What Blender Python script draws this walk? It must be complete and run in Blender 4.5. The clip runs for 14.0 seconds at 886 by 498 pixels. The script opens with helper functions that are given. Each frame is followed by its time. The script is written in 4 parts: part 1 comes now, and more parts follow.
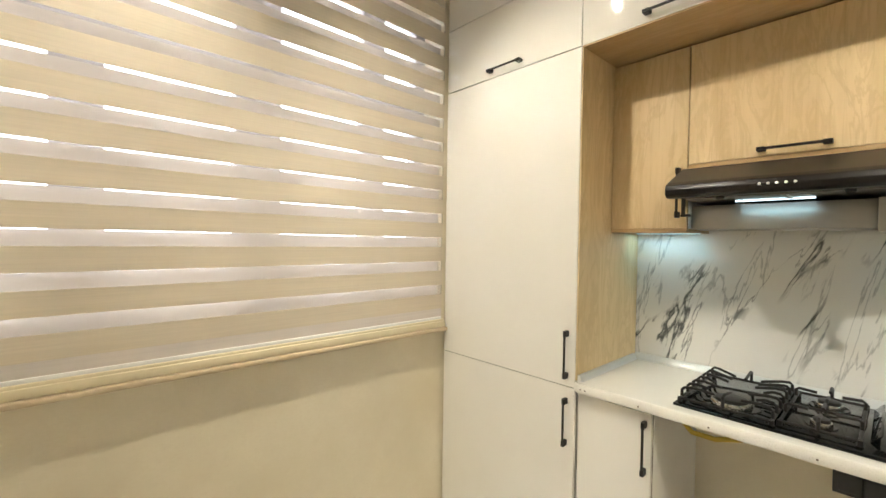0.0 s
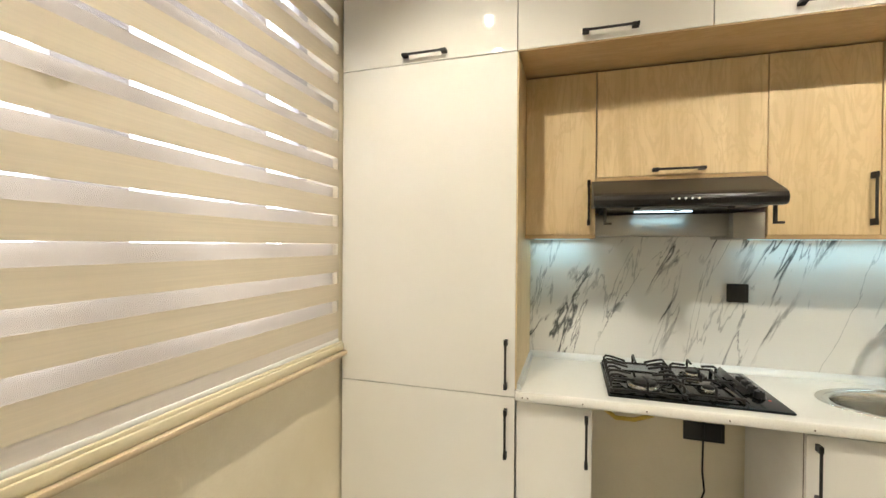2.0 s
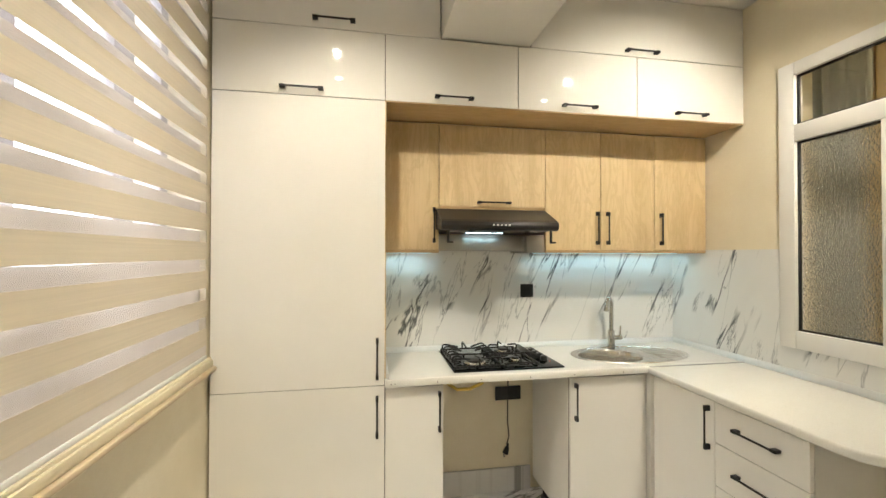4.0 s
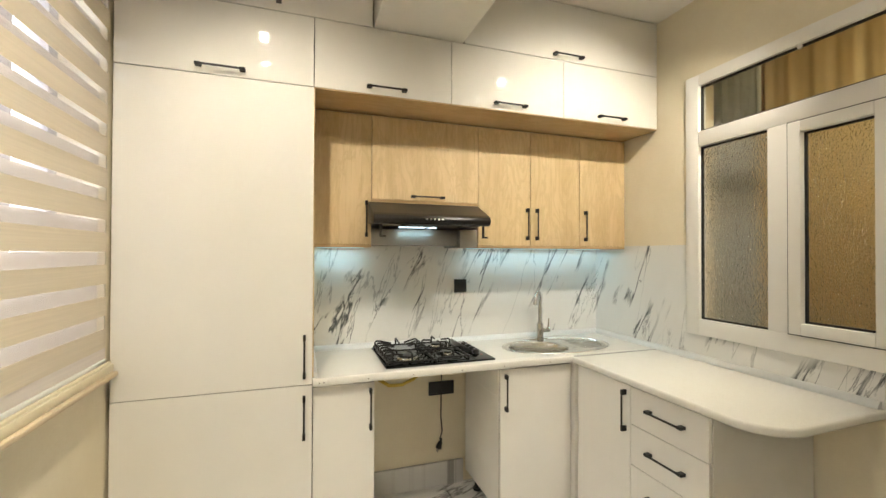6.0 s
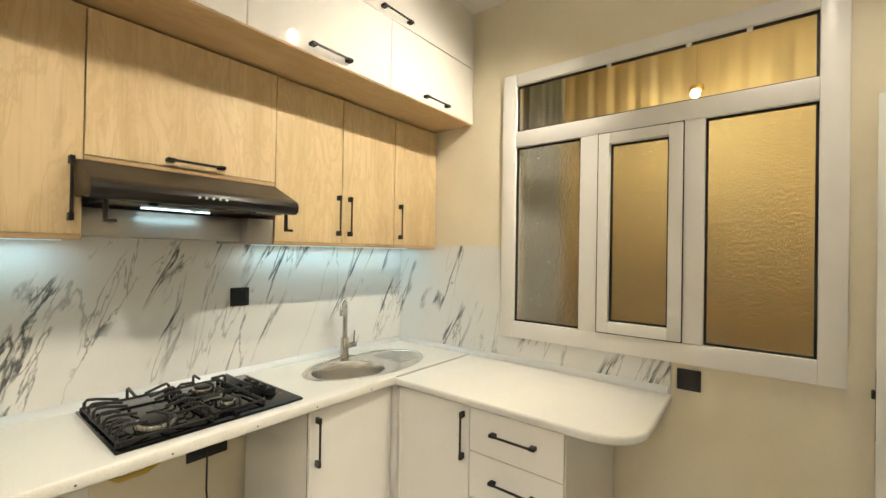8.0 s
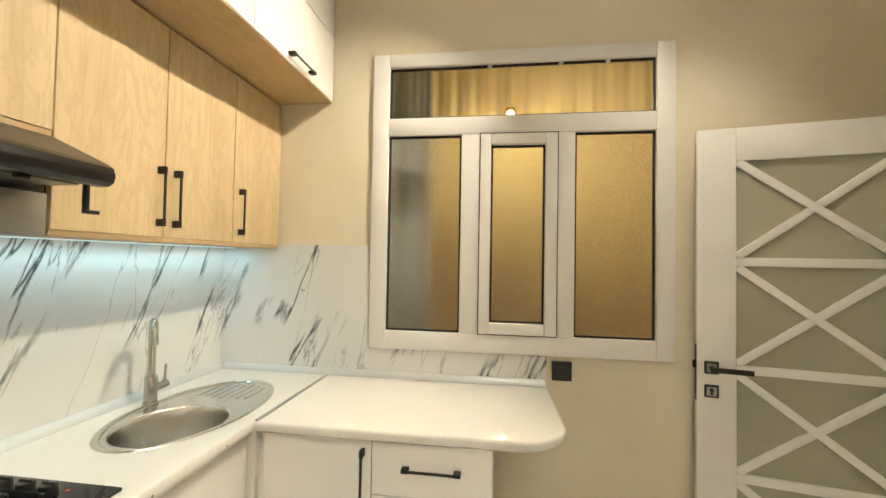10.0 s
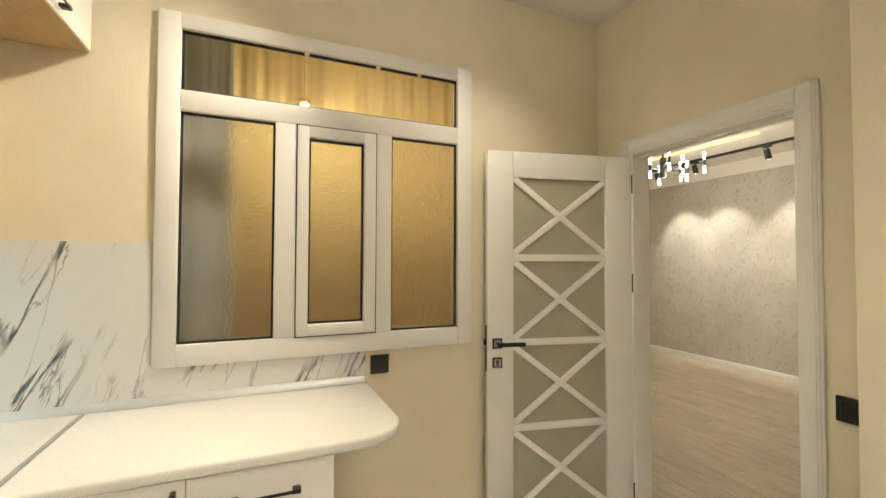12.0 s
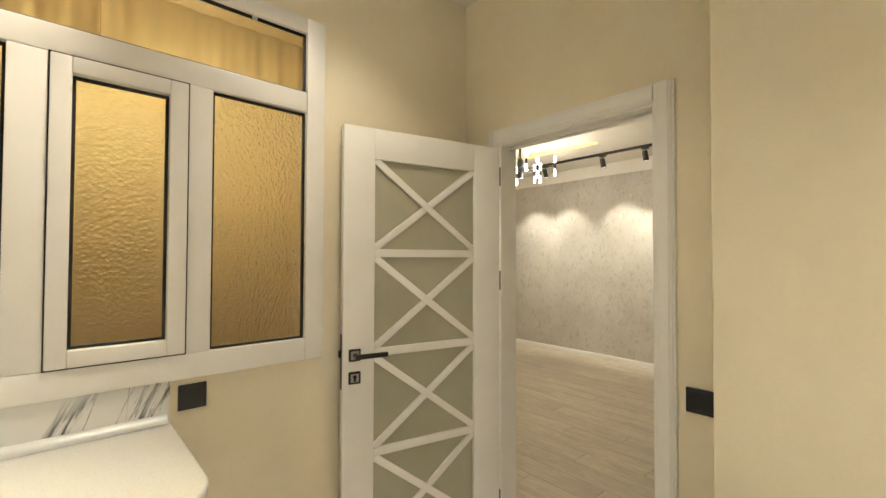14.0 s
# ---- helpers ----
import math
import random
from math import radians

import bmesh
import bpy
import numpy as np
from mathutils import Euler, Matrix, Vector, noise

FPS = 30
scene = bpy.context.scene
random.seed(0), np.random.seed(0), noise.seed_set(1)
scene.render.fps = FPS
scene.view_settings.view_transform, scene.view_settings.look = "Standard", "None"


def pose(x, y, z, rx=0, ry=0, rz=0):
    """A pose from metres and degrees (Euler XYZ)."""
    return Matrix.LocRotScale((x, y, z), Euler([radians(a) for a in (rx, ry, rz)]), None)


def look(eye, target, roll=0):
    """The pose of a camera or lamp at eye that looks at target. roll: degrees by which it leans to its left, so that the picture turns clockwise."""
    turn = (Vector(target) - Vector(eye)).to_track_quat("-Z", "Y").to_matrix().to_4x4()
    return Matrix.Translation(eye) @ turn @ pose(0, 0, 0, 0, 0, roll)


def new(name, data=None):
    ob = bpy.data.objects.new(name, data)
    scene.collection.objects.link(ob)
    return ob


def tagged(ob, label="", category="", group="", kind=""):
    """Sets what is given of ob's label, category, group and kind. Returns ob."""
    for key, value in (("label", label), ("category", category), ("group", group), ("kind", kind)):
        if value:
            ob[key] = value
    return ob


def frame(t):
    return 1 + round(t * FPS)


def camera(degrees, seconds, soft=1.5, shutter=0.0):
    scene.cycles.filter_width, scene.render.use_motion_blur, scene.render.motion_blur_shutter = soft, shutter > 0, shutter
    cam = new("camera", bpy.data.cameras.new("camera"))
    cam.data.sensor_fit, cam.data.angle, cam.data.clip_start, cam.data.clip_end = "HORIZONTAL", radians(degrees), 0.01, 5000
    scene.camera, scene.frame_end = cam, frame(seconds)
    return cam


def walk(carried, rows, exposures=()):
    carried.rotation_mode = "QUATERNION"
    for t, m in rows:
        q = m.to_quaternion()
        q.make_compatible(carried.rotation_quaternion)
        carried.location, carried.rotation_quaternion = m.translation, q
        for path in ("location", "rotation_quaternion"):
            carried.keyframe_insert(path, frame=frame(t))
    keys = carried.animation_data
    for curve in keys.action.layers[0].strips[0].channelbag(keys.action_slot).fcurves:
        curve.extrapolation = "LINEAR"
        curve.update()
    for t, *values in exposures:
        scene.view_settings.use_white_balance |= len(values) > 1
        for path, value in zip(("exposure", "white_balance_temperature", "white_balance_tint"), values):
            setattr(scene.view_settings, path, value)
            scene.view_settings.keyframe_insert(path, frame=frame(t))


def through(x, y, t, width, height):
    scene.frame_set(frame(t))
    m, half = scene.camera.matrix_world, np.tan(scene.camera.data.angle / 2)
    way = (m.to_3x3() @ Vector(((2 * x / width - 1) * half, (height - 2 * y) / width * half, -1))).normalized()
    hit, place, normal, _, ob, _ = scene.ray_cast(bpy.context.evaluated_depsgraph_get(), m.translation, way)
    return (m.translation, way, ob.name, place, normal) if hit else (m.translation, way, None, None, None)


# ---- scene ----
cam = camera(93.4, 14.0)
PATH = [
    (0, (0.072, 0.092, 1.487), (1.43, 1.559, 1.448), 0.9),
    (0.5, (0.089, 0.268, 1.495), (1.572, 1.609, 1.464), 0.9),
    (1, (0.008, 0.448, 1.493), (1.604, 1.653, 1.472), 0.9),
    (1.5, (-0.053, 0.577, 1.483), (1.725, 1.495, 1.486), 0.7),
    (2, (-0.057, 0.75, 1.502), (1.856, 1.334, 1.483), 0.4),
    (2.5, (-0.127, 0.891, 1.517), (1.854, 1.163, 1.511), 0.3),
    (3, (-0.264, 1.022, 1.567), (1.735, 0.979, 1.54), 0.3),
    (3.2, (-0.306, 1.037, 1.559), (1.689, 0.9, 1.544), 0.3),
    (5.3, (-0.48, 1.034, 1.515), (1.456, 0.535, 1.538), 0.1),
    (5.5, (-0.468, 1.025, 1.51), (1.46, 0.494, 1.532), 0.2),
    (6, (-0.407, 1.002, 1.503), (1.488, 0.365, 1.524), 0.2),
    (6.5, (-0.283, 0.957, 1.505), (1.546, 0.148, 1.521), 0.4),
    (7, (-0.125, 0.891, 1.505), (1.619, -0.087, 1.531), 0.6),
    (7.5, (0.046, 0.943, 1.513), (1.618, -0.292, 1.529), 0.7),
    (8, (0.208, 0.962, 1.516), (1.45, -0.605, 1.531), 1.0),
    (8.2, (0.283, 0.958, 1.506), (1.391, -0.707, 1.528), 0.9),
    (10.5, (0.868, 0.892, 1.491), (0.955, -1.106, 1.545), 0.9),
    (11, (0.968, 0.882, 1.499), (0.819, -1.112, 1.548), 0.6),
    (11.5, (1.016, 0.891, 1.496), (0.543, -1.051, 1.547), 0.4),
    (12, (0.993, 0.89, 1.492), (0.209, -0.95, 1.544), 0.2),
    (12.5, (0.99, 0.859, 1.481), (-0.022, -0.866, 1.532), 0.0),
    (13, (0.938, 0.808, 1.475), (-0.196, -0.838, 1.525), 0.0),
    (13.5, (0.86, 0.72, 1.482), (-0.36, -0.865, 1.532), 0.1),
    (14, (0.805, 0.625, 1.485), (-0.519, -0.873, 1.527), 0.2),
]
walk(cam, [(t, look(eye, target, roll)) for t, eye, target, roll in PATH], [(0, -0.28, 6150, 10), (5.5, -0.3, 6200, 10), (8, -0.22, 6350, 10), (10.5, -0.12, 6450, 10), (14, -0.04, 6500, 10)])

# ---- world and lights ----
world = bpy.data.worlds.new("sky")
scene.world = world
world.use_nodes = True
wn = world.node_tree
sky = wn.nodes.new("ShaderNodeTexSky")
sky.sky_type, sky.sun_disc = "NISHITA", False
sky.sun_elevation, sky.sun_rotation = radians(42), radians(200)
wn.links.new(sky.outputs[0], wn.nodes["Background"].inputs[0])
wn.nodes["Background"].inputs[1].default_value = 0.15

WARM = (1.0, 0.89, 0.70)
COOL = (0.55, 0.90, 1.0)
GOLD = (1.0, 0.88, 0.46)


def lamp(name, kind, energy, colour, m, **settings):
    data = bpy.data.lights.new(name, kind)
    data.energy, data.color = energy, colour
    if kind == "SPOT":
        data.spot_size, data.spot_blend = radians(settings["cone"]), settings["blend"]
        data.shadow_soft_size = settings["radius"]
    if kind == "POINT":
        data.shadow_soft_size = settings["radius"]
    if kind == "AREA":
        data.shape, data.size, data.size_y = "RECTANGLE", settings["size"][0], settings["size"][1]
    ob = new(name, data)
    ob.matrix_world = m
    return ob


CEIL = 2.93
SPOTS = [(0.69, 1.25), (0.55, -0.53), (0.07, -0.54), (0.24, 1.27)]
for (sx, sy), power, tilt, cone in zip(SPOTS, (108, 142, 42, 92), (25, 41, -4, 0), (100, 96, 106, 106)):
    lamp("downlight_lamp", "SPOT", power, WARM, pose(sx, sy, CEIL - 0.032, 0, 0, -14 if sy > 0 else 4) @ pose(0, 0, 0, 0, -tilt, 0), cone=cone, blend=0.9, radius=0.016)
sun = lamp("sun", "SUN", 2.0, (1.0, 0.95, 0.88), look((0, 0, 0), (0.35, 0.75, -0.9)))
sun.data.angle = radians(0.5)
# daylight in the window opening
lamp("window_daylight", "AREA", 85, (0.93, 0.95, 1.0), look((0.517, 2.035, 1.843), (0.517, 1.0, 1.843)), size=(2.12, 1.74))
# cool strips under the wall units and in the hood
lamp("strip_lamp", "AREA", 1.4, COOL, pose(2.10, -0.52, 1.532), size=(0.02, 1.02))
lamp("strip_lamp", "AREA", 0.42, COOL, pose(2.10, 0.80, 1.532), size=(0.02, 0.26))
lamp("hood_lamp", "AREA", 0.3, COOL, pose(1.86, 0.38, 1.632), size=(0.03, 0.22))
# golden lamp in the room behind the inner window
lamp("brass_lamp_bulb", "POINT", 20, GOLD, pose(0.70, -2.80, 2.79), radius=0.035)
# Added warm fill without a fixture, brightens the curtain and panes.
lamp("back_room_lamp", "POINT", 34, (1.0, 0.90, 0.56), pose(0.1, -1.9, 3.0), radius=0.06)
# track spots, chandelier and general light of the living room
for ty in (-3.6, -3.0, -2.1, -1.55, -0.9):
    lamp("track_lamp", "SPOT", 58, (1.0, 0.94, 0.80), look((-4.44, ty, 2.67), (-5.05, ty, 1.5)), cone=64, blend=0.6, radius=0.02)
lamp("chandelier_lamp", "POINT", 72, (1.0, 0.90, 0.72), pose(-3.2, -2.43, 2.42), radius=0.3)


# ---- materials ----
def material(name, colour, rough=0.5, metal=0.0, coat=0.0, spec=0.5):
    m = bpy.data.materials.new(name)
    m.use_nodes = True
    b = m.node_tree.nodes["Principled BSDF"]
    b.inputs["Base Color"].default_value = (*colour, 1)
    b.inputs["Roughness"].default_value = rough
    b.inputs["Metallic"].default_value = metal
    b.inputs["Coat Weight"].default_value = coat
    b.inputs["Coat Roughness"].default_value = 0.03
    b.inputs["Specular IOR Level"].default_value = spec
    return m


def node(m, kind, **inputs):
    n = m.node_tree.nodes.new(kind)
    for key, value in inputs.items():
        n.inputs[key.replace("_", " ")].default_value = value
    return n


def join(m, a, b):
    m.node_tree.links.new(a, b)


def coords(m, scale=(1, 1, 1), rot=(0, 0, 0)):
    geo = node(m, "ShaderNodeNewGeometry")
    mp = node(m, "ShaderNodeMapping")
    mp.inputs["Scale"].default_value = scale
    mp.inputs["Rotation"].default_value = [radians(a) for a in rot]
    join(m, geo.outputs["Position"], mp.inputs["Vector"])
    return mp.outputs[0]


def noise_of(m, vec, scale, detail=4.0, rough=0.5, dist=0.0):
    n = node(m, "ShaderNodeTexNoise", Scale=scale, Detail=detail, Roughness=rough, Distortion=dist)
    join(m, vec, n.inputs["Vector"])
    return n.outputs["Fac"]


def ramp(m, fac, *stops):
    r = node(m, "ShaderNodeValToRGB")
    els = r.color_ramp.elements
    while len(els) < len(stops):
        els.new(0.5)
    for e, (p, c) in zip(els, stops):
        e.position = p
        e.color = (*c, 1) if isinstance(c, tuple) else (c, c, c, 1)
    join(m, fac, r.inputs[0])
    return r.outputs[0]


def mixed(m, fac, a, b, kind="MIX"):
    n = node(m, "ShaderNodeMix")
    n.data_type, n.blend_type = "RGBA", kind
    for value, slot in ((fac, n.inputs[0]), (a, n.inputs[6]), (b, n.inputs[7])):
        if isinstance(value, tuple):
            slot.default_value = (*value, 1)
        elif isinstance(value, float):
            slot.default_value = value
        else:
            join(m, value, slot)
    return n.outputs[2]


def bsdf(m):
    return m.node_tree.nodes["Principled BSDF"]


def bump(m, height, strength, distance=0.002):
    b = node(m, "ShaderNodeBump", Strength=strength, Distance=distance)
    join(m, height, b.inputs["Height"])
    join(m, b.outputs[0], bsdf(m).inputs["Normal"])


def wallpaper(name, light, dark, scale=1.0):
    m = material(name, light, 0.75, spec=0.25)
    big = noise_of(m, coords(m), 2.2 * scale, 5, 0.6)
    fine = noise_of(m, coords(m, (40, 40, 90)), 1.6 * scale, 3)
    weave = noise_of(m, coords(m, (260, 260, 30)), 1.0, 2)
    tone = mixed(m, ramp(m, big, (0.35, 0.0), (0.68, 1.0)), light, dark)
    join(m, mixed(m, ramp(m, fine, (0.42, 0.0), (0.75, 0.35)), tone, dark), bsdf(m).inputs["Base Color"])
    both = mixed(m, 0.5, fine, weave)
    bump(m, both, 0.35, 0.002)
    return m


CREAM = wallpaper("cream_wallpaper", (0.82, 0.75, 0.585), (0.755, 0.675, 0.50))
PAPER = wallpaper("sill_wallpaper", (0.84, 0.77, 0.61), (0.75, 0.67, 0.50))
CEILING = wallpaper("ceiling_paint", (0.82, 0.79, 0.72), (0.79, 0.75, 0.67))
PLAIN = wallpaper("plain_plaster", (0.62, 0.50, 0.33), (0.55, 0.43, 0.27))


def gloss_white():
    m = material("gloss_white_board", (0.80, 0.775, 0.72), 0.03, spec=0.5, coat=1.0)
    n = noise_of(m, coords(m), 3.0, 3)
    join(m, ramp(m, n, (0.3, (0.79, 0.765, 0.71)), (0.7, (0.82, 0.795, 0.745))), bsdf(m).inputs["Base Color"])
    bump(m, noise_of(m, coords(m), 9, 2), 0.006, 0.002)
    return m


GLOSS = gloss_white()
MATT = material("white_carcass_board", (0.76, 0.74, 0.69), 0.45)
join(MATT, ramp(MATT, noise_of(MATT, coords(MATT), 5, 4), (0.3, (0.74, 0.715, 0.66)), (0.7, (0.79, 0.77, 0.72))), bsdf(MATT).inputs["Base Color"])


def wood(name, light, mid, dark, along="z", rough=0.5):
    """Grain that runs along one axis, moved on from piece to piece."""
    m = material(name, mid, rough, spec=0.35)
    geo = node(m, "ShaderNodeNewGeometry")
    info = node(m, "ShaderNodeObjectInfo")
    shift = node(m, "ShaderNodeVectorMath")
    shift.operation = "MULTIPLY_ADD"
    join(m, info.outputs["Random"], shift.inputs[0])
    shift.inputs[1].default_value = (7, 5, 11)
    join(m, geo.outputs["Position"], shift.inputs[2])

    def grain(cross, long, scale, detail, dist):
        mp = node(m, "ShaderNodeMapping")
        mp.inputs["Scale"].default_value = {"x": (long, cross, cross), "y": (cross, long, cross), "z": (cross, cross, long)}[along]
        join(m, shift.outputs[0], mp.inputs["Vector"])
        return noise_of(m, mp.outputs[0], scale, detail, 0.6, dist)

    broad = grain(1.0, 0.12, 5.0, 5, 1.2)
    fine = grain(1.0, 0.03, 90.0, 3, 0.2)
    cloud = grain(1.0, 0.7, 3.0, 3, 0)
    figure = grain(1.0, 0.22, 9.0, 7, 2.4)
    flow = ramp(m, figure, (0.44, 0.0), (0.485, 0.42), (0.515, 0.42), (0.56, 0.0))
    c = ramp(m, broad, (0.25, tuple(0.6 * a + 0.4 * b for a, b in zip(dark, mid))), (0.46, mid), (0.68, light))
    c = mixed(m, ramp(m, cloud, (0.35, 0.0), (0.65, 0.6)), c, light)
    c = mixed(m, flow, c, tuple(0.45 * a + 0.55 * b for a, b in zip(dark, mid)))
    c = mixed(m, ramp(m, fine, (0.55, 0.0), (0.75, 0.30)), c, dark)
    hue = node(m, "ShaderNodeHueSaturation")
    rnd = node(m, "ShaderNodeMapRange")
    rnd.inputs[3].default_value, rnd.inputs[4].default_value = 0.95, 1.05
    join(m, info.outputs["Random"], rnd.inputs[0])
    join(m, rnd.outputs[0], hue.inputs["Value"])
    join(m, c, hue.inputs["Color"])
    join(m, hue.outputs[0], bsdf(m).inputs["Base Color"])
    bump(m, fine, 0.12, 0.001)
    return m


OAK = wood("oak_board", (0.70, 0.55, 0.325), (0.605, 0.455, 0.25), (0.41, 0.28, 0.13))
# Darker copy of the oak: shade of the undersides put into the colour.
OAK_SHADED = wood("oak_board_shaded", (0.56, 0.40, 0.22), (0.49, 0.34, 0.175), (0.36, 0.235, 0.11), along="y")
LAMINATE = wood("greige_laminate", (0.58, 0.51, 0.40), (0.46, 0.395, 0.30), (0.27, 0.225, 0.17), along="y", rough=0.35)


def marble(name, base, vein, gloss, flat=False):
    m = material(name, base, gloss, spec=0.5)
    geo = node(m, "ShaderNodeNewGeometry")
    sep = node(m, "ShaderNodeSeparateXYZ")
    join(m, geo.outputs["Position"], sep.inputs[0])
    add = node(m, "ShaderNodeMath")
    add.operation = "ADD"
    join(m, sep.outputs[0], add.inputs[0])
    join(m, sep.outputs[1], add.inputs[1])
    comb = node(m, "ShaderNodeCombineXYZ")
    join(m, sep.outputs[0] if flat else add.outputs[0], comb.inputs[0])
    join(m, sep.outputs[1] if flat else sep.outputs[2], comb.inputs[1])

    def layer(turn, cross, long, scale, detail, dist, stops, off):
        t1 = node(m, "ShaderNodeMapping")
        t1.inputs["Rotation"].default_value = (0, 0, radians(turn))
        t1.inputs["Location"].default_value = (off, off, 0)
        join(m, comb.outputs[0], t1.inputs["Vector"])
        t2 = node(m, "ShaderNodeMapping")
        t2.inputs["Scale"].default_value = (cross, long, 1)
        join(m, t1.outputs[0], t2.inputs["Vector"])
        return ramp(m, noise_of(m, t2.outputs[0], scale, detail, 0.55, dist), *stops)

    mask = layer(-27, 1.0, 0.4, 3.0, 3, 0.2, ((0.485, 0.0), (0.545, 1.0)), 7.7)
    strong = layer(-25, 1.0, 0.15, 5.2, 9, 0.45, ((0.480, 0.0), (0.497, 1.0), (0.503, 1.0), (0.520, 0.0)), 3.1)
    fine = layer(-21, 1.0, 0.16, 8.0, 8, 0.4, ((0.490, 0.0), (0.498, 0.8), (0.502, 0.8), (0.510, 0.0)), 9.4)
    thin = layer(-9, 1.0, 0.16, 3.6, 8, 0.5, ((0.4935, 0.0), (0.499, 0.6), (0.501, 0.6), (0.5065, 0.0)), 1.3)
    blot = layer(-28, 1.0, 0.35, 18.0, 8, 0.4, ((0.58, 0.0), (0.63, 0.8)), 2.2)
    cloud = layer(-26, 1.0, 0.4, 3.0, 4, 0.4, ((0.45, 0.0), (0.75, 0.3)), 5.2)
    c = mixed(m, cloud, base, tuple(0.86 * v for v in base))
    c = mixed(m, thin, c, tuple(2.2 * v for v in vein))
    c = mixed(m, mixed(m, 1.0, fine, mask, "MULTIPLY"), c, tuple(1.6 * v for v in vein))
    c = mixed(m, mixed(m, 1.0, blot, mixed(m, 1.0, mask, layer(-27, 1.0, 0.3, 6.0, 4, 0.2, ((0.54, 0.0), (0.62, 1.0)), 4.4), "MULTIPLY"), "MULTIPLY"), c, tuple(1.5 * v for v in vein))
    c = mixed(m, mixed(m, 1.0, strong, mask, "MULTIPLY"), c, vein)
    join(m, c, bsdf(m).inputs["Base Color"])
    return m


MARBLE = marble("white_marble_slab", (0.76, 0.755, 0.73), (0.10, 0.105, 0.11), 0.10)
FLOOR_MARBLE = marble("marble_floor_tile", (0.70, 0.69, 0.67), (0.25, 0.24, 0.23), 0.15, True)
GROUT = material("pale_grout", (0.55, 0.53, 0.50), 0.8)
# Dark for floor joints, screw holes and the painted shade in door gaps.
JOINT = material("dark_joint", (0.10, 0.075, 0.05), 0.8)


def quartz():
    m = material("white_worktop", (0.76, 0.745, 0.69), 0.10, coat=0.2)
    n = noise_of(m, coords(m), 320, 2)
    c = ramp(m, n, (0.30, (0.64, 0.62, 0.56)), (0.42, (0.75, 0.73, 0.675)), (0.7, (0.78, 0.765, 0.715)))
    join(m, mixed(m, ramp(m, noise_of(m, coords(m), 4, 4), (0.4, 0.0), (0.75, 0.3)), c, (0.68, 0.655, 0.59)), bsdf(m).inputs["Base Color"])
    return m


QUARTZ = quartz()
PVC = material("white_pvc", (0.83, 0.81, 0.77), 0.30)
join(PVC, ramp(PVC, noise_of(PVC, coords(PVC), 6, 3), (0.3, (0.81, 0.79, 0.75)), (0.7, (0.84, 0.82, 0.785))), bsdf(PVC).inputs["Base Color"])
DOOR_WHITE = material("white_door_paint", (0.80, 0.785, 0.74), 0.35)
join(DOOR_WHITE, ramp(DOOR_WHITE, noise_of(DOOR_WHITE, coords(DOOR_WHITE), 7, 4), (0.3, (0.78, 0.765, 0.72)), (0.7, (0.815, 0.80, 0.76))), bsdf(DOOR_WHITE).inputs["Base Color"])
GREY_PVC = material("grey_window_profile", (0.42, 0.40, 0.42), 0.45)
SILL = wood("stone_sill", (0.72, 0.60, 0.42), (0.66, 0.54, 0.36), (0.52, 0.40, 0.25), along="x", rough=0.5)
LEDGE = material("cream_ledge", (0.78, 0.70, 0.50), 0.3)
ALU = material("light_grey_trim", (0.62, 0.63, 0.62), 0.35, 0.3)
STRIP = material("grey_joint_strip", (0.30, 0.30, 0.28), 0.4, 0.3)
BLACK = material("black_matt_metal", (0.012, 0.011, 0.010), 0.42, spec=0.4)
join(BLACK, ramp(BLACK, noise_of(BLACK, coords(BLACK), 120, 2), (0.3, (0.010, 0.009, 0.008)), (0.7, (0.022, 0.019, 0.017))), bsdf(BLACK).inputs["Base Color"])
IRON = material("black_cast_iron", (0.014, 0.013, 0.012), 0.5, spec=0.3)
bump(IRON, noise_of(IRON, coords(IRON), 500, 2), 0.4, 0.0006)
ENAMEL = material("black_glass", (0.005, 0.005, 0.005), 0.08, spec=0.3)
HOOD_BLACK = material("black_hood_paint", (0.012, 0.010, 0.009), 0.32, spec=0.3)
PLASTIC = material("black_plastic", (0.012, 0.012, 0.012), 0.3)
RUBBER = material("black_cable", (0.010, 0.010, 0.010), 0.55)
YELLOW = material("yellow_gas_hose", (0.55, 0.38, 0.05), 0.5)
RED = material("red_mark", (0.6, 0.05, 0.02), 0.4)
BRASS = material("brass", (0.75, 0.52, 0.20), 0.25, 1.0)
WHITE_PLASTIC = material("white_plastic", (0.85, 0.85, 0.83), 0.3)


def steel(name, stretch, rough, tone=0.46):
    m = material(name, (tone, tone * 0.97, tone * 0.91), rough, 1.0)
    n = noise_of(m, coords(m, stretch), 1.0, 2)
    join(m, ramp(m, n, (0.2, tuple(tone * 0.96 * v for v in (1, 0.97, 0.91))), (0.8, tuple(tone * 1.05 * v for v in (1, 0.97, 0.91)))), bsdf(m).inputs["Base Color"])
    join(m, ramp(m, n, (0.2, rough * 0.92), (0.8, rough * 1.08)), bsdf(m).inputs["Roughness"])
    return m


STEEL = steel("brushed_steel", (6, 3, 6), 0.22, 0.74)
TAP_STEEL = steel("brushed_tap_steel", (4, 4, 4), 0.25, 0.50)
GREY_STEEL = steel("grey_hood_steel", (20, 20, 60), 0.42, 0.40)
FILTER = steel("hood_filter", (60, 60, 60), 0.30, 0.16)


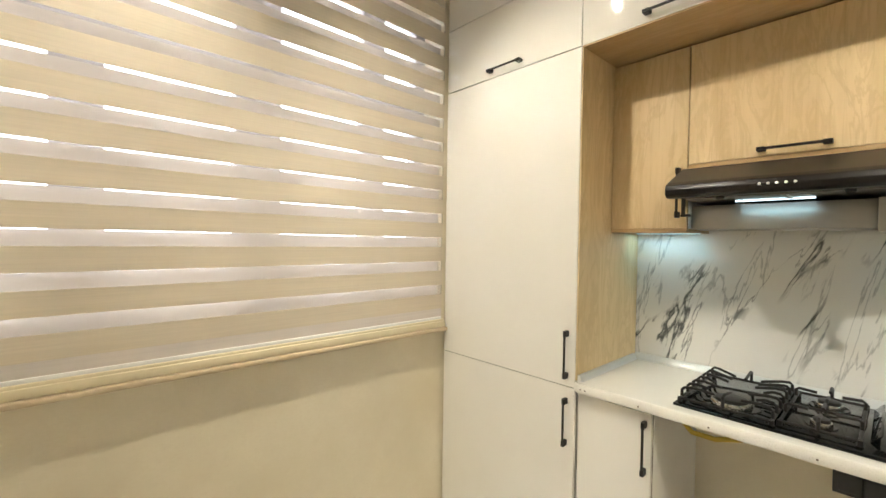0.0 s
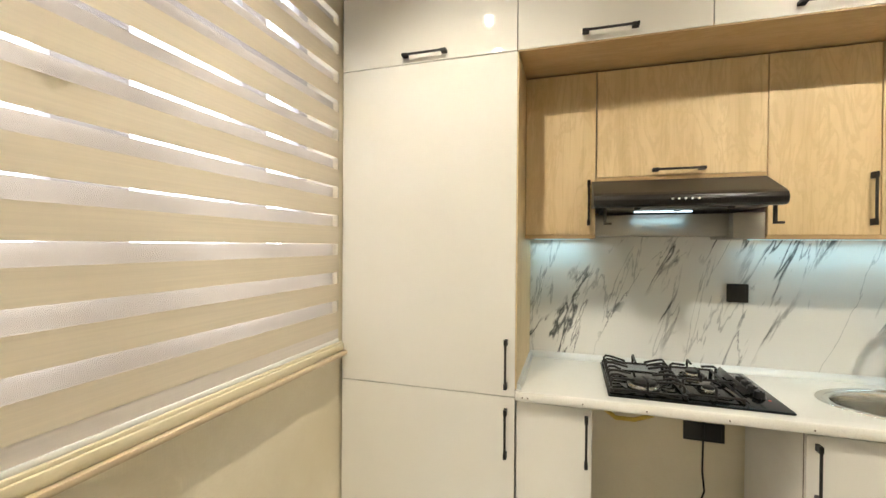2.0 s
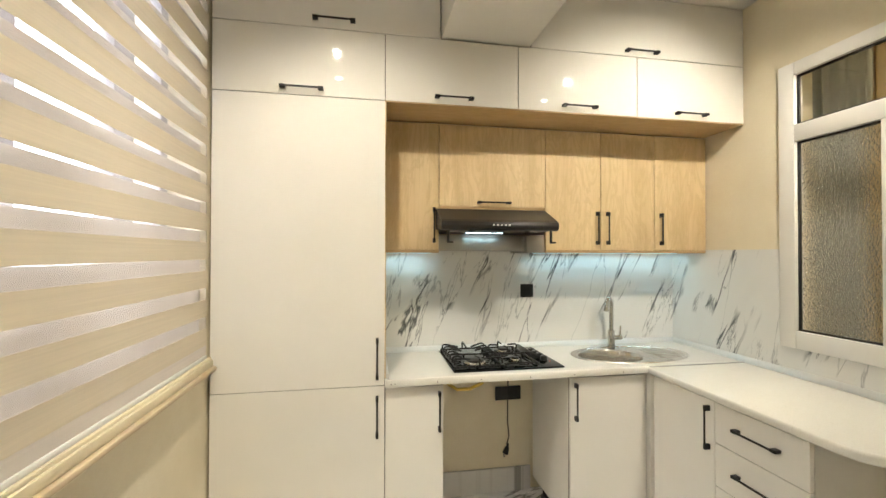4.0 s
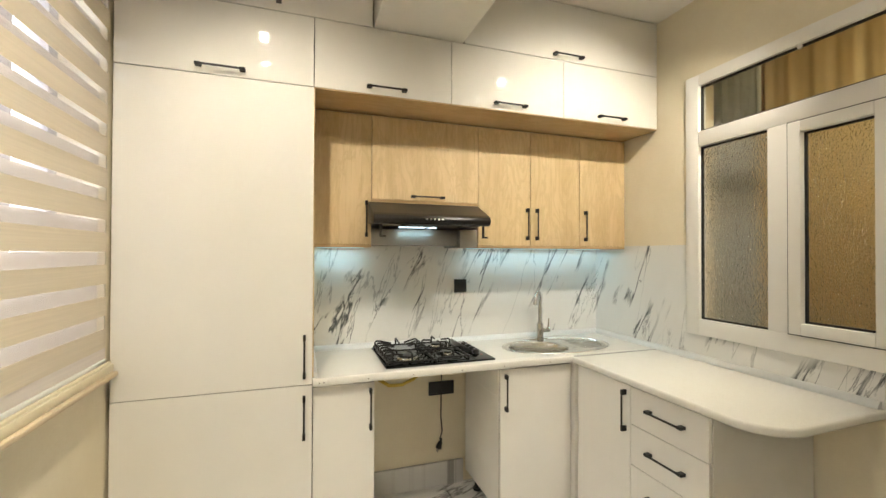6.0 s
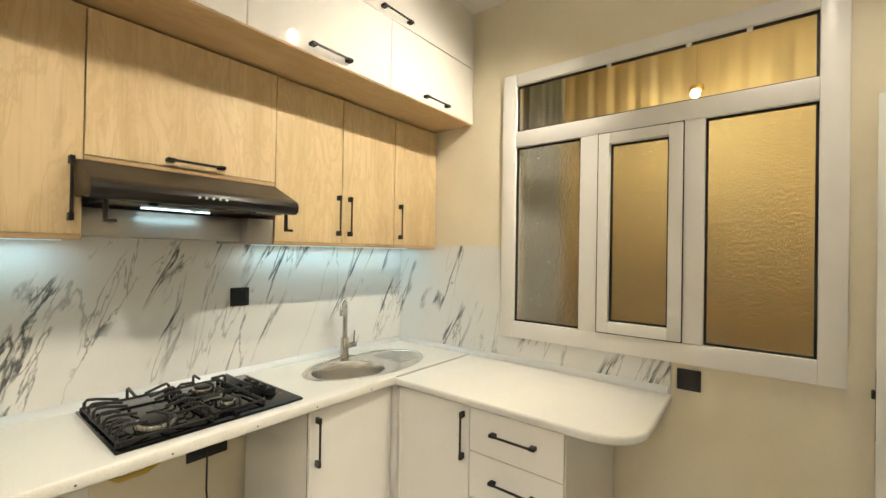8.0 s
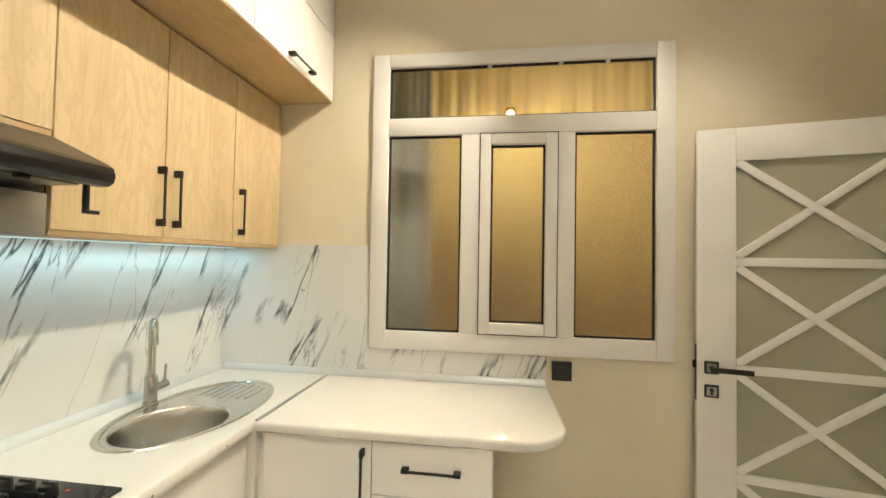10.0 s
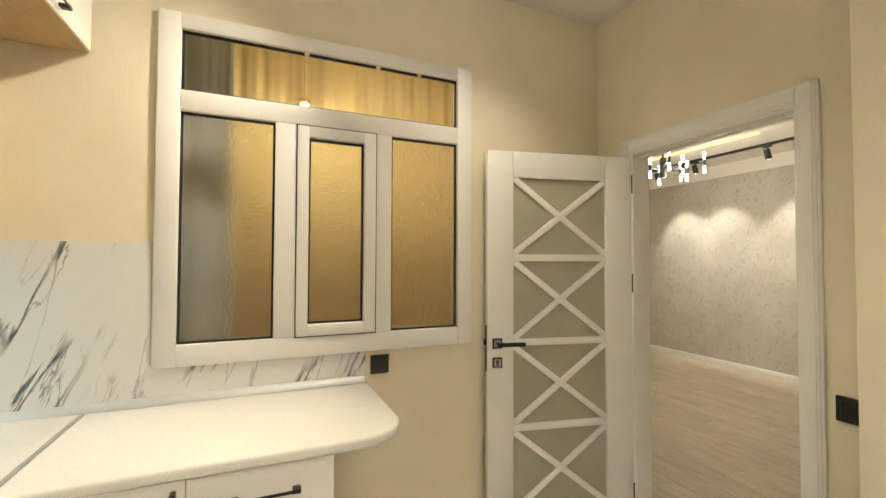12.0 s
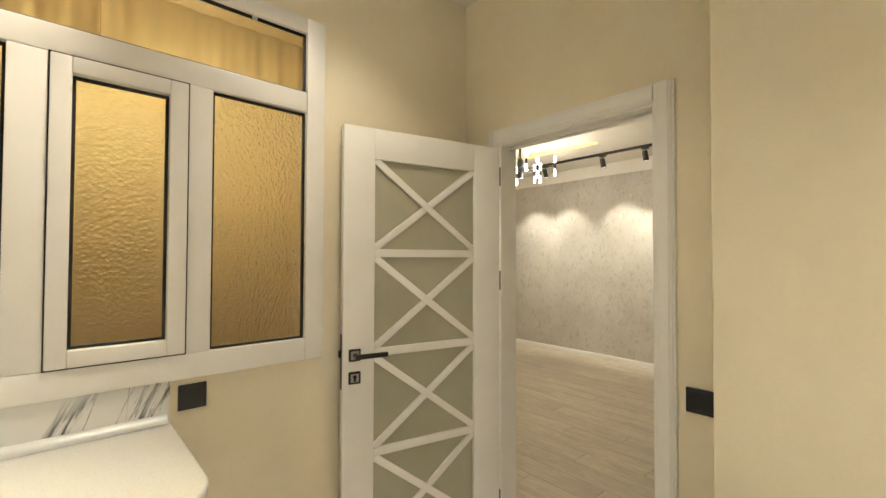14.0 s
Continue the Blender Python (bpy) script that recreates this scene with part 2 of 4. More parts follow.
def glass(name, colour, rough, relief=0.0):
    m = bpy.data.materials.new(name)
    m.use_nodes = True
    b = bsdf(m)
    b.inputs["Base Color"].default_value = (*colour, 1)
    b.inputs["Transmission Weight"].default_value = 1.0
    b.inputs["Roughness"].default_value = rough
    b.inputs["IOR"].default_value = 1.45
    if relief:
        v = node(m, "ShaderNodeTexVoronoi", Scale=95.0)
        join(m, coords(m, (1, 1, 0.8)), v.inputs["Vector"])
        n = noise_of(m, coords(m), 160, 3)
        bump(m, mixed(m, 0.5, v.outputs["Distance"], n), relief, 0.006)
    return m


CLEAR = glass("clear_glass", (0.97, 0.98, 0.97), 0.0)
FIGURED = glass("figured_glass", (0.96, 0.96, 0.94), 0.05, 1.0)
FROST = material("frosted_door_glass", (0.40, 0.385, 0.29), 0.22)
join(FROST, ramp(FROST, noise_of(FROST, coords(FROST), 2.5, 3), (0.3, (0.37, 0.355, 0.265)), (0.7, (0.43, 0.415, 0.315))), bsdf(FROST).inputs["Base Color"])


def fabric(name, colour, through, grain=(3, 3, 200), clear=0.0, vary=(0.95, 1.03)):
    """Cloth that lets a share of the light through, and a share pass straight."""
    m = bpy.data.materials.new(name)
    m.use_nodes = True
    nt = m.node_tree
    nt.nodes.remove(bsdf(m))
    n = noise_of(m, coords(m, grain), 1.0, 4)
    c = mixed(m, ramp(m, n, (0.3, 0.0), (0.7, 1.0)), tuple(vary[0] * v for v in colour), tuple(min(1.0, vary[1] * v) for v in colour))
    d, tr = node(m, "ShaderNodeBsdfDiffuse"), node(m, "ShaderNodeBsdfTranslucent")
    join(m, c, d.inputs[0])
    join(m, c, tr.inputs[0])
    mx = node(m, "ShaderNodeMixShader")
    mx.inputs[0].default_value = through
    join(m, d.outputs[0], mx.inputs[1])
    join(m, tr.outputs[0], mx.inputs[2])
    out = mx.outputs[0]
    if clear:
        tp, m2 = node(m, "ShaderNodeBsdfTransparent"), node(m, "ShaderNodeMixShader")
        m2.inputs[0].default_value = clear
        join(m, out, m2.inputs[1])
        join(m, tp.outputs[0], m2.inputs[2])
        out = m2.outputs[0]
    join(m, out, nt.nodes["Material Output"].inputs[0])
    return m


BAND = fabric("tan_blind_cloth", (0.77, 0.69, 0.56), 0.16, (3, 3, 160))
BAND_BACK = fabric("pale_blind_cloth", (0.80, 0.74, 0.70), 0.05, (3, 3, 90))
SHEER = fabric("sheer_blind_net", (0.86, 0.81, 0.79), 0.08, (3, 3, 90), 0.84, (0.99, 1.01))
CURTAIN = fabric("golden_curtain_cloth", (0.76, 0.63, 0.40), 0.3, (60, 60, 4))
GREY_CURTAIN = fabric("grey_curtain_cloth", (0.40, 0.40, 0.36), 0.2, (60, 60, 4))


def emitter(name, colour, power):
    m = bpy.data.materials.new(name)
    m.use_nodes = True
    b = bsdf(m)
    b.inputs["Base Color"].default_value = (*colour, 1)
    b.inputs["Emission Color"].default_value = (*colour, 1)
    b.inputs["Emission Strength"].default_value = power
    return m


SPOT_GLOW = emitter("downlight_glow", (1.0, 0.95, 0.85), 60)
LED_COOL = emitter("cool_led", (0.75, 0.95, 1.0), 4)
LED_DIM = emitter("diffused_cool_led", (0.6, 0.9, 1.0), 0.9)
BULB = emitter("bulb_glow", (0.93, 0.94, 1.0), 7)
GOLD_GLOW = emitter("golden_bulb_glow", (1.0, 0.80, 0.36), 1.6)
LED_WARM = emitter("warm_led", (1.0, 0.72, 0.18), 1.6)


def sparkle():
    m = wallpaper("sparkling_wallpaper", (0.56, 0.53, 0.47), (0.47, 0.435, 0.37))
    b = bsdf(m)
    old = b.inputs["Base Color"].links[0].from_socket
    flake = ramp(m, noise_of(m, coords(m, (1, 1, 0.6)), 22, 6, 0.7, 1.0), (0.54, 0.0), (0.60, 0.7))
    join(m, mixed(m, flake, old, (0.38, 0.335, 0.265)), b.inputs["Base Color"])
    v = node(m, "ShaderNodeTexVoronoi", Scale=38.0)
    join(m, coords(m), v.inputs["Vector"])
    dot = ramp(m, v.outputs["Distance"], (0.05, 1.0), (0.09, 0.0))
    join(m, dot, b.inputs["Metallic"])
    join(m, ramp(m, v.outputs["Distance"], (0.05, 0.2), (0.09, 0.75)), b.inputs["Roughness"])
    return m


SPARKLE = sparkle()


# ---- builders ----
def box(a, b, bevel=0.0, seg=2):
    bm = bmesh.new()
    lo, hi = [min(p, q) for p, q in zip(a, b)], [max(p, q) for p, q in zip(a, b)]
    bmesh.ops.create_cube(bm, size=1)
    for v in bm.verts:
        v.co = [lo[i] + (hi[i] - lo[i]) * (v.co[i] + 0.5) for i in range(3)]
    if bevel:
        bmesh.ops.bevel(bm, geom=bm.edges[:], offset=bevel, segments=seg, affect="EDGES", profile=0.5)
    return bm


def tube(a, b, r1, r2=None, seg=20, bevel=0.0):
    bm = bmesh.new()
    a, b = Vector(a), Vector(b)
    bmesh.ops.create_cone(bm, cap_ends=True, segments=seg, radius1=r1, radius2=r1 if r2 is None else r2, depth=(b - a).length)
    if bevel:
        rim = [e for e in bm.edges if abs(e.verts[0].co.z - e.verts[1].co.z) < 1e-6]
        bmesh.ops.bevel(bm, geom=rim, offset=bevel, segments=2, affect="EDGES", profile=0.5)
    turn = (b - a).to_track_quat("Z", "Y").to_matrix().to_4x4()
    bmesh.ops.transform(bm, matrix=Matrix.Translation((a + b) / 2) @ turn, verts=bm.verts)
    return bm


def sweep(points, r, seg=12):
    """A round bar along a line of points."""
    bm = bmesh.new()
    pts = [Vector(p) for p in points]
    rings = []
    side = None
    for i, p in enumerate(pts):
        d = (pts[min(i + 1, len(pts) - 1)] - pts[max(i - 1, 0)]).normalized()
        if side is None:
            side = d.orthogonal().normalized()
        side = (side - d * side.dot(d)).normalized()
        up = d.cross(side)
        rings.append([bm.verts.new(p + r * (math.cos(k * math.tau / seg) * side + math.sin(k * math.tau / seg) * up)) for k in range(seg)])
    for q, w in zip(rings, rings[1:]):
        for k in range(seg):
            bm.faces.new((q[k], q[(k + 1) % seg], w[(k + 1) % seg], w[k]))
    bm.faces.new(rings[0][::-1])
    bm.faces.new(rings[-1])
    return bm


def prism(profile, axis, lo, hi, bevel=0.0):
    """A flat outline, drawn out along an axis. Outline pairs are the two other axes in order."""
    bm = bmesh.new()
    def at(p, v):
        return {"x": (v, p[0], p[1]), "y": (p[0], v, p[1]), "z": (p[0], p[1], v)}[axis]
    f = bm.faces.new([bm.verts.new(at(p, lo)) for p in profile])
    r = bmesh.ops.extrude_face_region(bm, geom=[f])
    for v in r["geom"]:
        if isinstance(v, bmesh.types.BMVert):
            v.co = at([c for i, c in enumerate(v.co) if i != "xyz".index(axis)], hi)
    bmesh.ops.recalc_face_normals(bm, faces=bm.faces)
    if bevel:
        bmesh.ops.bevel(bm, geom=bm.edges[:], offset=bevel, segments=2, affect="EDGES", profile=0.5)
    return bm


def merged(*bms):
    out = bmesh.new()
    for b in bms:
        me = bpy.data.meshes.new("tmp")
        b.to_mesh(me)
        out.from_mesh(me)
        bpy.data.meshes.remove(me)
        b.free()
    return out


def moved(bm, m):
    bmesh.ops.transform(bm, matrix=m, verts=bm.verts)
    return bm


def part(name, bm, mat, parent=None, label="", smooth=True):
    me = bpy.data.meshes.new(name)
    bmesh.ops.recalc_face_normals(bm, faces=bm.faces)
    bm.to_mesh(me)
    bm.free()
    me.materials.append(mat)
    if smooth:
        me.shade_smooth()
        me.set_sharp_from_angle(angle=radians(35))
    ob = new(name, me)
    if parent:
        ob.parent = parent
        ob.matrix_parent_inverse = parent.matrix_basis.inverted()
    if label:
        ob["label"] = label
    return ob


def thing(name, at, label, category, group="", kind=""):
    e = new(name)
    e.empty_display_size = 0.05
    e.matrix_basis = pose(*at)
    return tagged(e, label, category, group, kind)


def structure(name, bm, mat, label, category="wall"):
    return tagged(part(name, bm, mat), label, category, kind="structure")


# ---- the kitchen's shell ----
XE, YS, XW, YN = 2.188, -1.075, -0.87, 1.745
WX0, WX1, WZ0, WZ1 = 0.03, 1.365, 1.08, 2.465      # inner window opening
DY0, DY1, DZ = -0.82, -0.035, 2.085                # doorway
NX0, NX1, NZ0, NZ1 = -0.55, 1.585, 1.008, 2.72     # outer window opening

structure("wall_east", box((XE, -1.3, 0), (XE + 0.2, 2.1, CEIL)), CREAM, "cream plastered wall behind the kitchen units")
structure("wall_south", merged(
    box((XW, YS, 0), (WX0, YS - 0.16, CEIL)), box((WX1, YS, 0), (XE, YS - 0.16, CEIL)),
    box((WX0, YS, 0), (WX1, YS - 0.16, WZ0)), box((WX0, YS, WZ1), (WX1, YS - 0.05, CEIL))), CREAM, "cream textured wallpaper wall around the inner window")
structure("wall_west", merged(
    box((XW, YS - 0.16, 0), (XW - 0.12, DY0 - 0.02, CEIL)), box((XW, DY1 + 0.02, 0), (XW - 0.12, YN, CEIL)),
    box((XW, DY0 - 0.02, DZ + 0.02), (XW - 0.12, DY1 + 0.02, CEIL))), CREAM, "cream textured wallpaper wall with a doorway")
structure("wall_pillar", box((XW, 0.213, 0), (-0.656, YN, CEIL), 0.004), CREAM, "cream papered wall that stands forward beside the doorway")
structure("wall_north", merged(
    box((XW, YN, 0), (NX0, YN + 0.3, CEIL)), box((NX1, YN, 0), (XE + 0.2, YN + 0.3, CEIL)),
    box((NX0, YN, 0), (NX1, YN + 0.3, NZ0)), box((NX0, YN, NZ1), (NX1, YN + 0.3, CEIL))), PAPER, "cream papered wall under and around the window")
structure("ceiling", box((XW - 0.12, YS - 0.16, CEIL), (XE + 0.2, YN + 0.3, CEIL + 0.15)), CEILING, "pale matt painted ceiling", "ceiling")
structure("ceiling_beam", box((XW, 0.213, 2.603), (1.64, 0.678, CEIL - 0.002), 0.003), CEILING, "pale plastered beam box under the ceiling", "beam")
floor = structure("floor", box((XW - 0.12, YS, -0.1), (XE, YN, -0.006)), GROUT, "polished marble-look tile floor", "floor")

# splashback slabs, with a low strip under the inner window
splash_e = structure("splashback_east", box((2.178, -1.067, 0.90), (XE, 0.955, 1.556)), MARBLE, "white marble-look slab with dark diagonal veins", "splashback")
structure("splashback_south", merged(
    box((1.402, YS, 0.90), (2.178, -1.067, 1.556)),
    box((0.552, YS, 0.90), (1.402, -1.067, 1.078))), MARBLE, "white marble-look slab with dark diagonal veins", "splashback")
structure("wall_plinth", box((2.172, -0.01, 0), (XE, 0.67, 0.15)), FLOOR_MARBLE, "marble-look tile strip at the foot of the wall", "baseboard")


# ---- outer window, sill and zebra blind ----
def outer_window():
    w = thing("window_1", (0.5, 1.92, NZ0), "grey-framed outer window behind the blind", "window", kind="structure")
    y0, y1 = 1.90, 1.965
    for a, b in ((NX0, -0.42), (0.05, 0.19), (0.60, 0.785), (1.19, 1.32), (1.52, NX1)):
        part("mullion", box((a, y0, NZ0), (b, y1, NZ1), 0.004), GREY_PVC, w)
    for a, b in ((NZ0, NZ0 + 0.08), (2.17, 2.25), (NZ1 - 0.08, NZ1)):
        part("rail", box((NX0 + 0.003, y0 + 0.003, a), (NX1 - 0.003, y1 - 0.003, b), 0.004), GREY_PVC, w)
    for a, b in ((-0.42, 0.05), (0.19, 0.60), (0.785, 1.19), (1.32, 1.52)):
        p = part("pane", box((a - 0.01, 1.93, NZ0 + 0.05), (b + 0.01, 1.936, NZ1 - 0.05)), CLEAR, w, smooth=False)
        p.visible_shadow = False


outer_window()
structure("window_sill", box((XW + 0.22, 1.700, 1.009), (1.605, 1.79, 1.0275), 0.006), SILL, "beige stone window sill with a worn edge", "sill")
structure("window_ledge", merged(box((NX0, 1.714, 1.0285), (1.60, 1.79, 1.060), 0.004), box((NX0, 1.722, 1.056), (1.60, 1.736, 1.070), 0.004)), LEDGE, "cream plastic ledge on the window sill", "trim")


def zebra_blind():
    b = thing("zebra_blind", (0.5, 1.742, 1.062), "tan and sheer striped zebra roller blind, lowered over the window", "blind")
    x0, x1 = -0.58, 1.604
    pitch, tan_h, z_first = 0.1265, 0.076, 1.125
    part("headrail", box((x0, 1.715, 2.76), (x1, 1.80, 2.86), 0.015), LEDGE, b)
    proto = {}
    for i in range(14):
        z = z_first + i * pitch
        for name, mat, y, lo, hi in (("tan_band", BAND, 1.742, z, z + tan_h), ("sheer_band", SHEER, 1.744, z + tan_h, z + pitch),
                                     ("back_band", BAND_BACK, 1.7685, z - 0.0640, z - 0.002)):
            if hi > 2.78 or lo < 1.066:
                lo, hi = max(lo, 1.066), min(hi, 2.78)
                if hi - lo < 0.01:
                    continue
            key = (name, round(hi - lo, 3))
            if key not in proto:
                proto[key] = part(name, box((x0 + 0.01, -0.0006, 0), (x1 - 0.01, 0.0006, hi - lo)), mat, b, smooth=False).data
                ob = [o for o in b.children if o.data == proto[key]][0]
            else:
                ob = new(name, proto[key])
                ob.parent = b
                ob.matrix_parent_inverse = b.matrix_basis.inverted()
            ob.matrix_basis = pose(0, y, lo)
    part("bottom_net", box((x0 + 0.01, 1.7425, 1.080), (x1 - 0.01, 1.7435, z_first)), BAND_BACK, b, smooth=False)
    part("bottom_bar", box((x0 + 0.01, 1.737, 1.062), (x1 - 0.01, 1.752, 1.082), 0.006), WHITE_PLASTIC, b)


zebra_blind()


# ---- handles and kitchen units ----
def handle(parent, centre, along, out, length=0.196):
    """A flat black bar on two lugs."""
    a, o = Vector(along), Vector(out)
    c = Vector(centre)
    s = a.cross(o)
    def slab(p, la, lo, ls):
        bm = box((-la / 2, -lo / 2, -ls / 2), (la / 2, lo / 2, ls / 2), 0.0015, 1)
        m = Matrix((a, o, s)).transposed().to_4x4()
        return moved(bm, Matrix.Translation(p) @ m)
    bar = slab(c + o * 0.026, length - 0.012, 0.006, 0.009)
    ends = [slab(c + o * 0.0145 + a * k * (length / 2 - 0.012), 0.024, 0.029, 0.013) for k in (-1, 1)]
    return part("handle", merged(bar, *ends), BLACK, parent, "flat black metal bar handle")


Y_, Z_, X_ = (0, 1, 0), (0, 0, 1), (1, 0, 0)


def front_door(unit, y0, y1, z0, z1, x, mat, hnd=None, name="door", t=0.018):
    g = 0.0018
    # Dark strip behind the door: shade of the gaps put into colour.
    part("carcass_edge", box((x + t + 0.0002, y0 + 0.0005, z0 + 0.0005), (x + t + 0.0016, y1 - 0.0005, z1 - 0.0005)), JOINT, unit, smooth=False)
    d = part(name, box((x, y0 + g, z0 + g), (x + t, y1 - g, z1 - g), 0.0012, 1), mat, unit)
    if hnd:
        cy, cz, ax = hnd
        handle(d, (x, cy, cz), ax, (-1, 0, 0))
    return d


FX = 1.61
TOPB, ROW2 = 2.272, 2.597


def tall_unit():
    u = thing("tall_cabinet", (1.9, 1.34, 0), "tall glossy white larder cabinet with two doors", "cabinet")
    part("body", box((FX + 0.02, 0.957, 0.09), (2.185, 1.735, TOPB - 0.002)), MATT, u)
    part("plinth", box((FX + 0.07, 0.96, 0), (2.15, 1.73, 0.09)), MATT, u)
    front_door(u, 0.955, 1.735, 0.897, TOPB, FX, GLOSS, (0.992, 1.030, Z_))
    front_door(u, 0.955, 1.735, 0.09, 0.897, FX, GLOSS, (0.992, 0.753, Z_))


tall_unit()


def top_unit(y0, y1, z0, z1, hy, hz, label):
    u = thing("top_cabinet", ((FX + 2.18) / 2, (y0 + y1) / 2, z0), label, "cabinet", "cabinets under the ceiling")
    part("body", box((FX + 0.02, y0 + 0.001, z0 + 0.02), (2.185, y1 - 0.001, z1 - 0.001)), MATT, u)
    front_door(u, y0, y1, z0, z1, FX, GLOSS, (hy, hz, Y_))
    return u


LOW_ROW = "glossy white flap cabinet with a black handle"
for y0, y1, hy in ((0.957, 1.735, 1.343), (0.280, 0.957, 0.617), (-0.396, 0.280, -0.055), (-1.070, -0.396, -0.722)):
    top_unit(y0, y1, TOPB, ROW2, hy, TOPB + 0.032, LOW_ROW)
top_unit(0.684, 1.735, ROW2, CEIL - 0.004, 1.197, ROW2 + 0.040, "glossy white cabinet beside the ceiling beam")
top_unit(-1.070, 0.209, ROW2, CEIL - 0.004, -0.42, ROW2 + 0.028, "glossy white cabinet reaching the ceiling")

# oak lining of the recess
tagged(part("oak_soffit", box((FX + 0.004, -1.066, TOPB - 0.004), (2.17, 0.956, TOPB + 0.016)), OAK_SHADED), "oak board lining under the top cabinets", "panel")
tagged(part("oak_side_panel", box((FX + 0.004, 0.951, 0.93), (2.176, 0.9562, TOPB - 0.005)), OAK), "oak board lining on the side of the tall cabinet", "panel")

OX = 1.88


def oak_unit(y0, y1, z0, hnd, label):
    u = thing("wall_cabinet", (2.03, (y0 + y1) / 2, z0), label, "cabinet", "oak wall cabinets")
    part("body", box((OX + 0.02, y0 + 0.001, z0 + 0.002), (2.176, y1 - 0.001, TOPB - 0.006)), MATT, u)
    part("bottom_edge", box((OX + 0.004, y0, z0 - 0.014), (2.176, y1, z0 + 0.001), 0.001, 1), OAK_SHADED, u)
    front_door(u, y0, y1, z0, TOPB - 0.012, OX, OAK, hnd)
    return u


oak_unit(0.646, 0.949, 1.550, (0.676, 1.69, Z_), "oak wall cabinet with a black handle beside the hood")
oak_unit(-0.340, 0.014, 1.550, (-0.313, 1.684, Z_), "oak wall cabinet with a vertical black handle")
oak_unit(-0.701, -0.340, 1.550, (-0.381, 1.684, Z_), "oak wall cabinet with a vertical black handle")
oak_unit(-1.066, -0.701, 1.550, (-0.741, 1.682, Z_), "oak wall cabinet at the window wall")
oak_unit(0.014, 0.646, 1.798, (0.328, 1.822, Y_), "wide oak flap cabinet above the hood")


def hood():
    h = thing("range_hood", (1.95, 0.33, 1.6), "black slanted cooker hood with a lit LED strip", "range hood")
    y0, y1 = 0.016, 0.664
    part("canopy", prism([(2.17, 1.782), (1.875, 1.782), (1.72, 1.712), (1.700, 1.700), (1.693, 1.682), (1.697, 1.664), (1.712, 1.655), (1.74, 1.655), (1.80, 1.665), (2.17, 1.665)], "y", y0, y1, 0.003), HOOD_BLACK, h)
    part("filter", box((1.745, 0.06, 1.652), (2.12, 0.62, 1.664), 0.002), FILTER, h, "grey mesh grease filter")
    part("filter_bar", box((1.745, 0.325, 1.647), (2.12, 0.34, 1.652)), GREY_STEEL, h)
    part("led_strip", box((1.890, 0.27, 1.646), (1.896, 0.49, 1.651)), LED_COOL, h, "lit cool white LED strip")
    part("back_box", box((1.93, 0.128, 1.548), (2.17, 0.644, 1.64), 0.002), GREY_STEEL, h, "grey steel box under the hood")
    part("side_box", box((1.885, 0.017, 1.536), (2.17, 0.127, 1.64), 0.002), GREY_STEEL, h, "grey steel side box")
    for k in range(5):
        y = 0.385 - 0.022 * k
        part("button", tube((1.699, y, 1.682), (1.690, y, 1.682), 0.0042, seg=12), WHITE_PLASTIC, h, "small pale push button")
    for y in (0.032, 0.612):
        part("hook", merged(box((1.745, y, 1.592), (1.757, y + 0.012, 1.66), 0.002, 1), box((1.738, y - 0.020, 1.588), (1.757, y + 0.012, 1.597), 0.002, 1)), BLACK, h, "black hanging clip")
    for y in (0.18, 0.50):
        part("catch", box((1.735, y - 0.012, 1.645), (1.752, y + 0.012, 1.656), 0.002, 1), PLASTIC, h)


hood()

# cool light strips under the wall units
for y0, y1 in ((-1.03, 0.0), (0.66, 0.925)):
    tagged(part("led_profile", box((2.09, y0, 1.5335), (2.11, y1, 1.5365)), LED_DIM), "lit cool white LED strip under the oak cabinets", "light strip")


# ---- worktops ----
CT = 0.925
SINK_C, SINK_R = (1.872, -0.522), (0.215, 0.368)
BOWL_C, BOWL_R = (1.858, -0.385), (0.163, 0.190)


def ring(c, r, n=56, power=2.0):
    out = []
    for k in range(n):
        a = k * math.tau / n
        ca, sa = math.cos(a), math.sin(a)
        out.append((c[0] + r[0] * math.copysign(abs(ca) ** (2 / power), ca), c[1] + r[1] * math.copysign(abs(sa) ** (2 / power), sa)))
    return out


def filled(outer, hole, z):
    bm = bmesh.new()
    for loop in (outer, hole):
        vs = [bm.verts.new((x, y, z)) for x, y in loop]
        for a, b in zip(vs, vs[1:] + vs[:1]):
            bm.edges.new((a, b))
    bmesh.ops.triangle_fill(bm, use_beauty=True, edges=bm.edges[:])
    return bm


def worktop_main():
    bm = filled([(1.598, -1.064), (2.176, -1.064), (2.176, 0.9545), (1.598, 0.9545)], ring(SINK_C, (SINK_R[0] - 0.02, SINK_R[1] - 0.02)), CT)
    r = bmesh.ops.extrude_face_region(bm, geom=bm.faces[:])
    for v in r["geom"]:
        if isinstance(v, bmesh.types.BMVert):
            v.co.z -= 0.038
    edge = [e for e in bm.edges if all(abs(v.co.x - 1.598) < 1e-5 for v in e.verts) and abs(e.verts[0].co.z - e.verts[1].co.z) < 1e-5]
    bmesh.ops.bevel(bm, geom=edge, offset=0.014, segments=4, affect="EDGES", profile=0.5)
    return bm


main_top = tagged(part("worktop", worktop_main(), QUARTZ), "glossy white speckled worktop with a rounded front edge", "worktop")
for y in (0.925, 0.905, 0.70, 0.48, 0.22, -0.02, -0.30):
    part("screw_hole", tube((1.600, y, CT - 0.021), (1.5972, y, CT - 0.021), 0.003, seg=10), JOINT, main_top, "small dark screw hole")


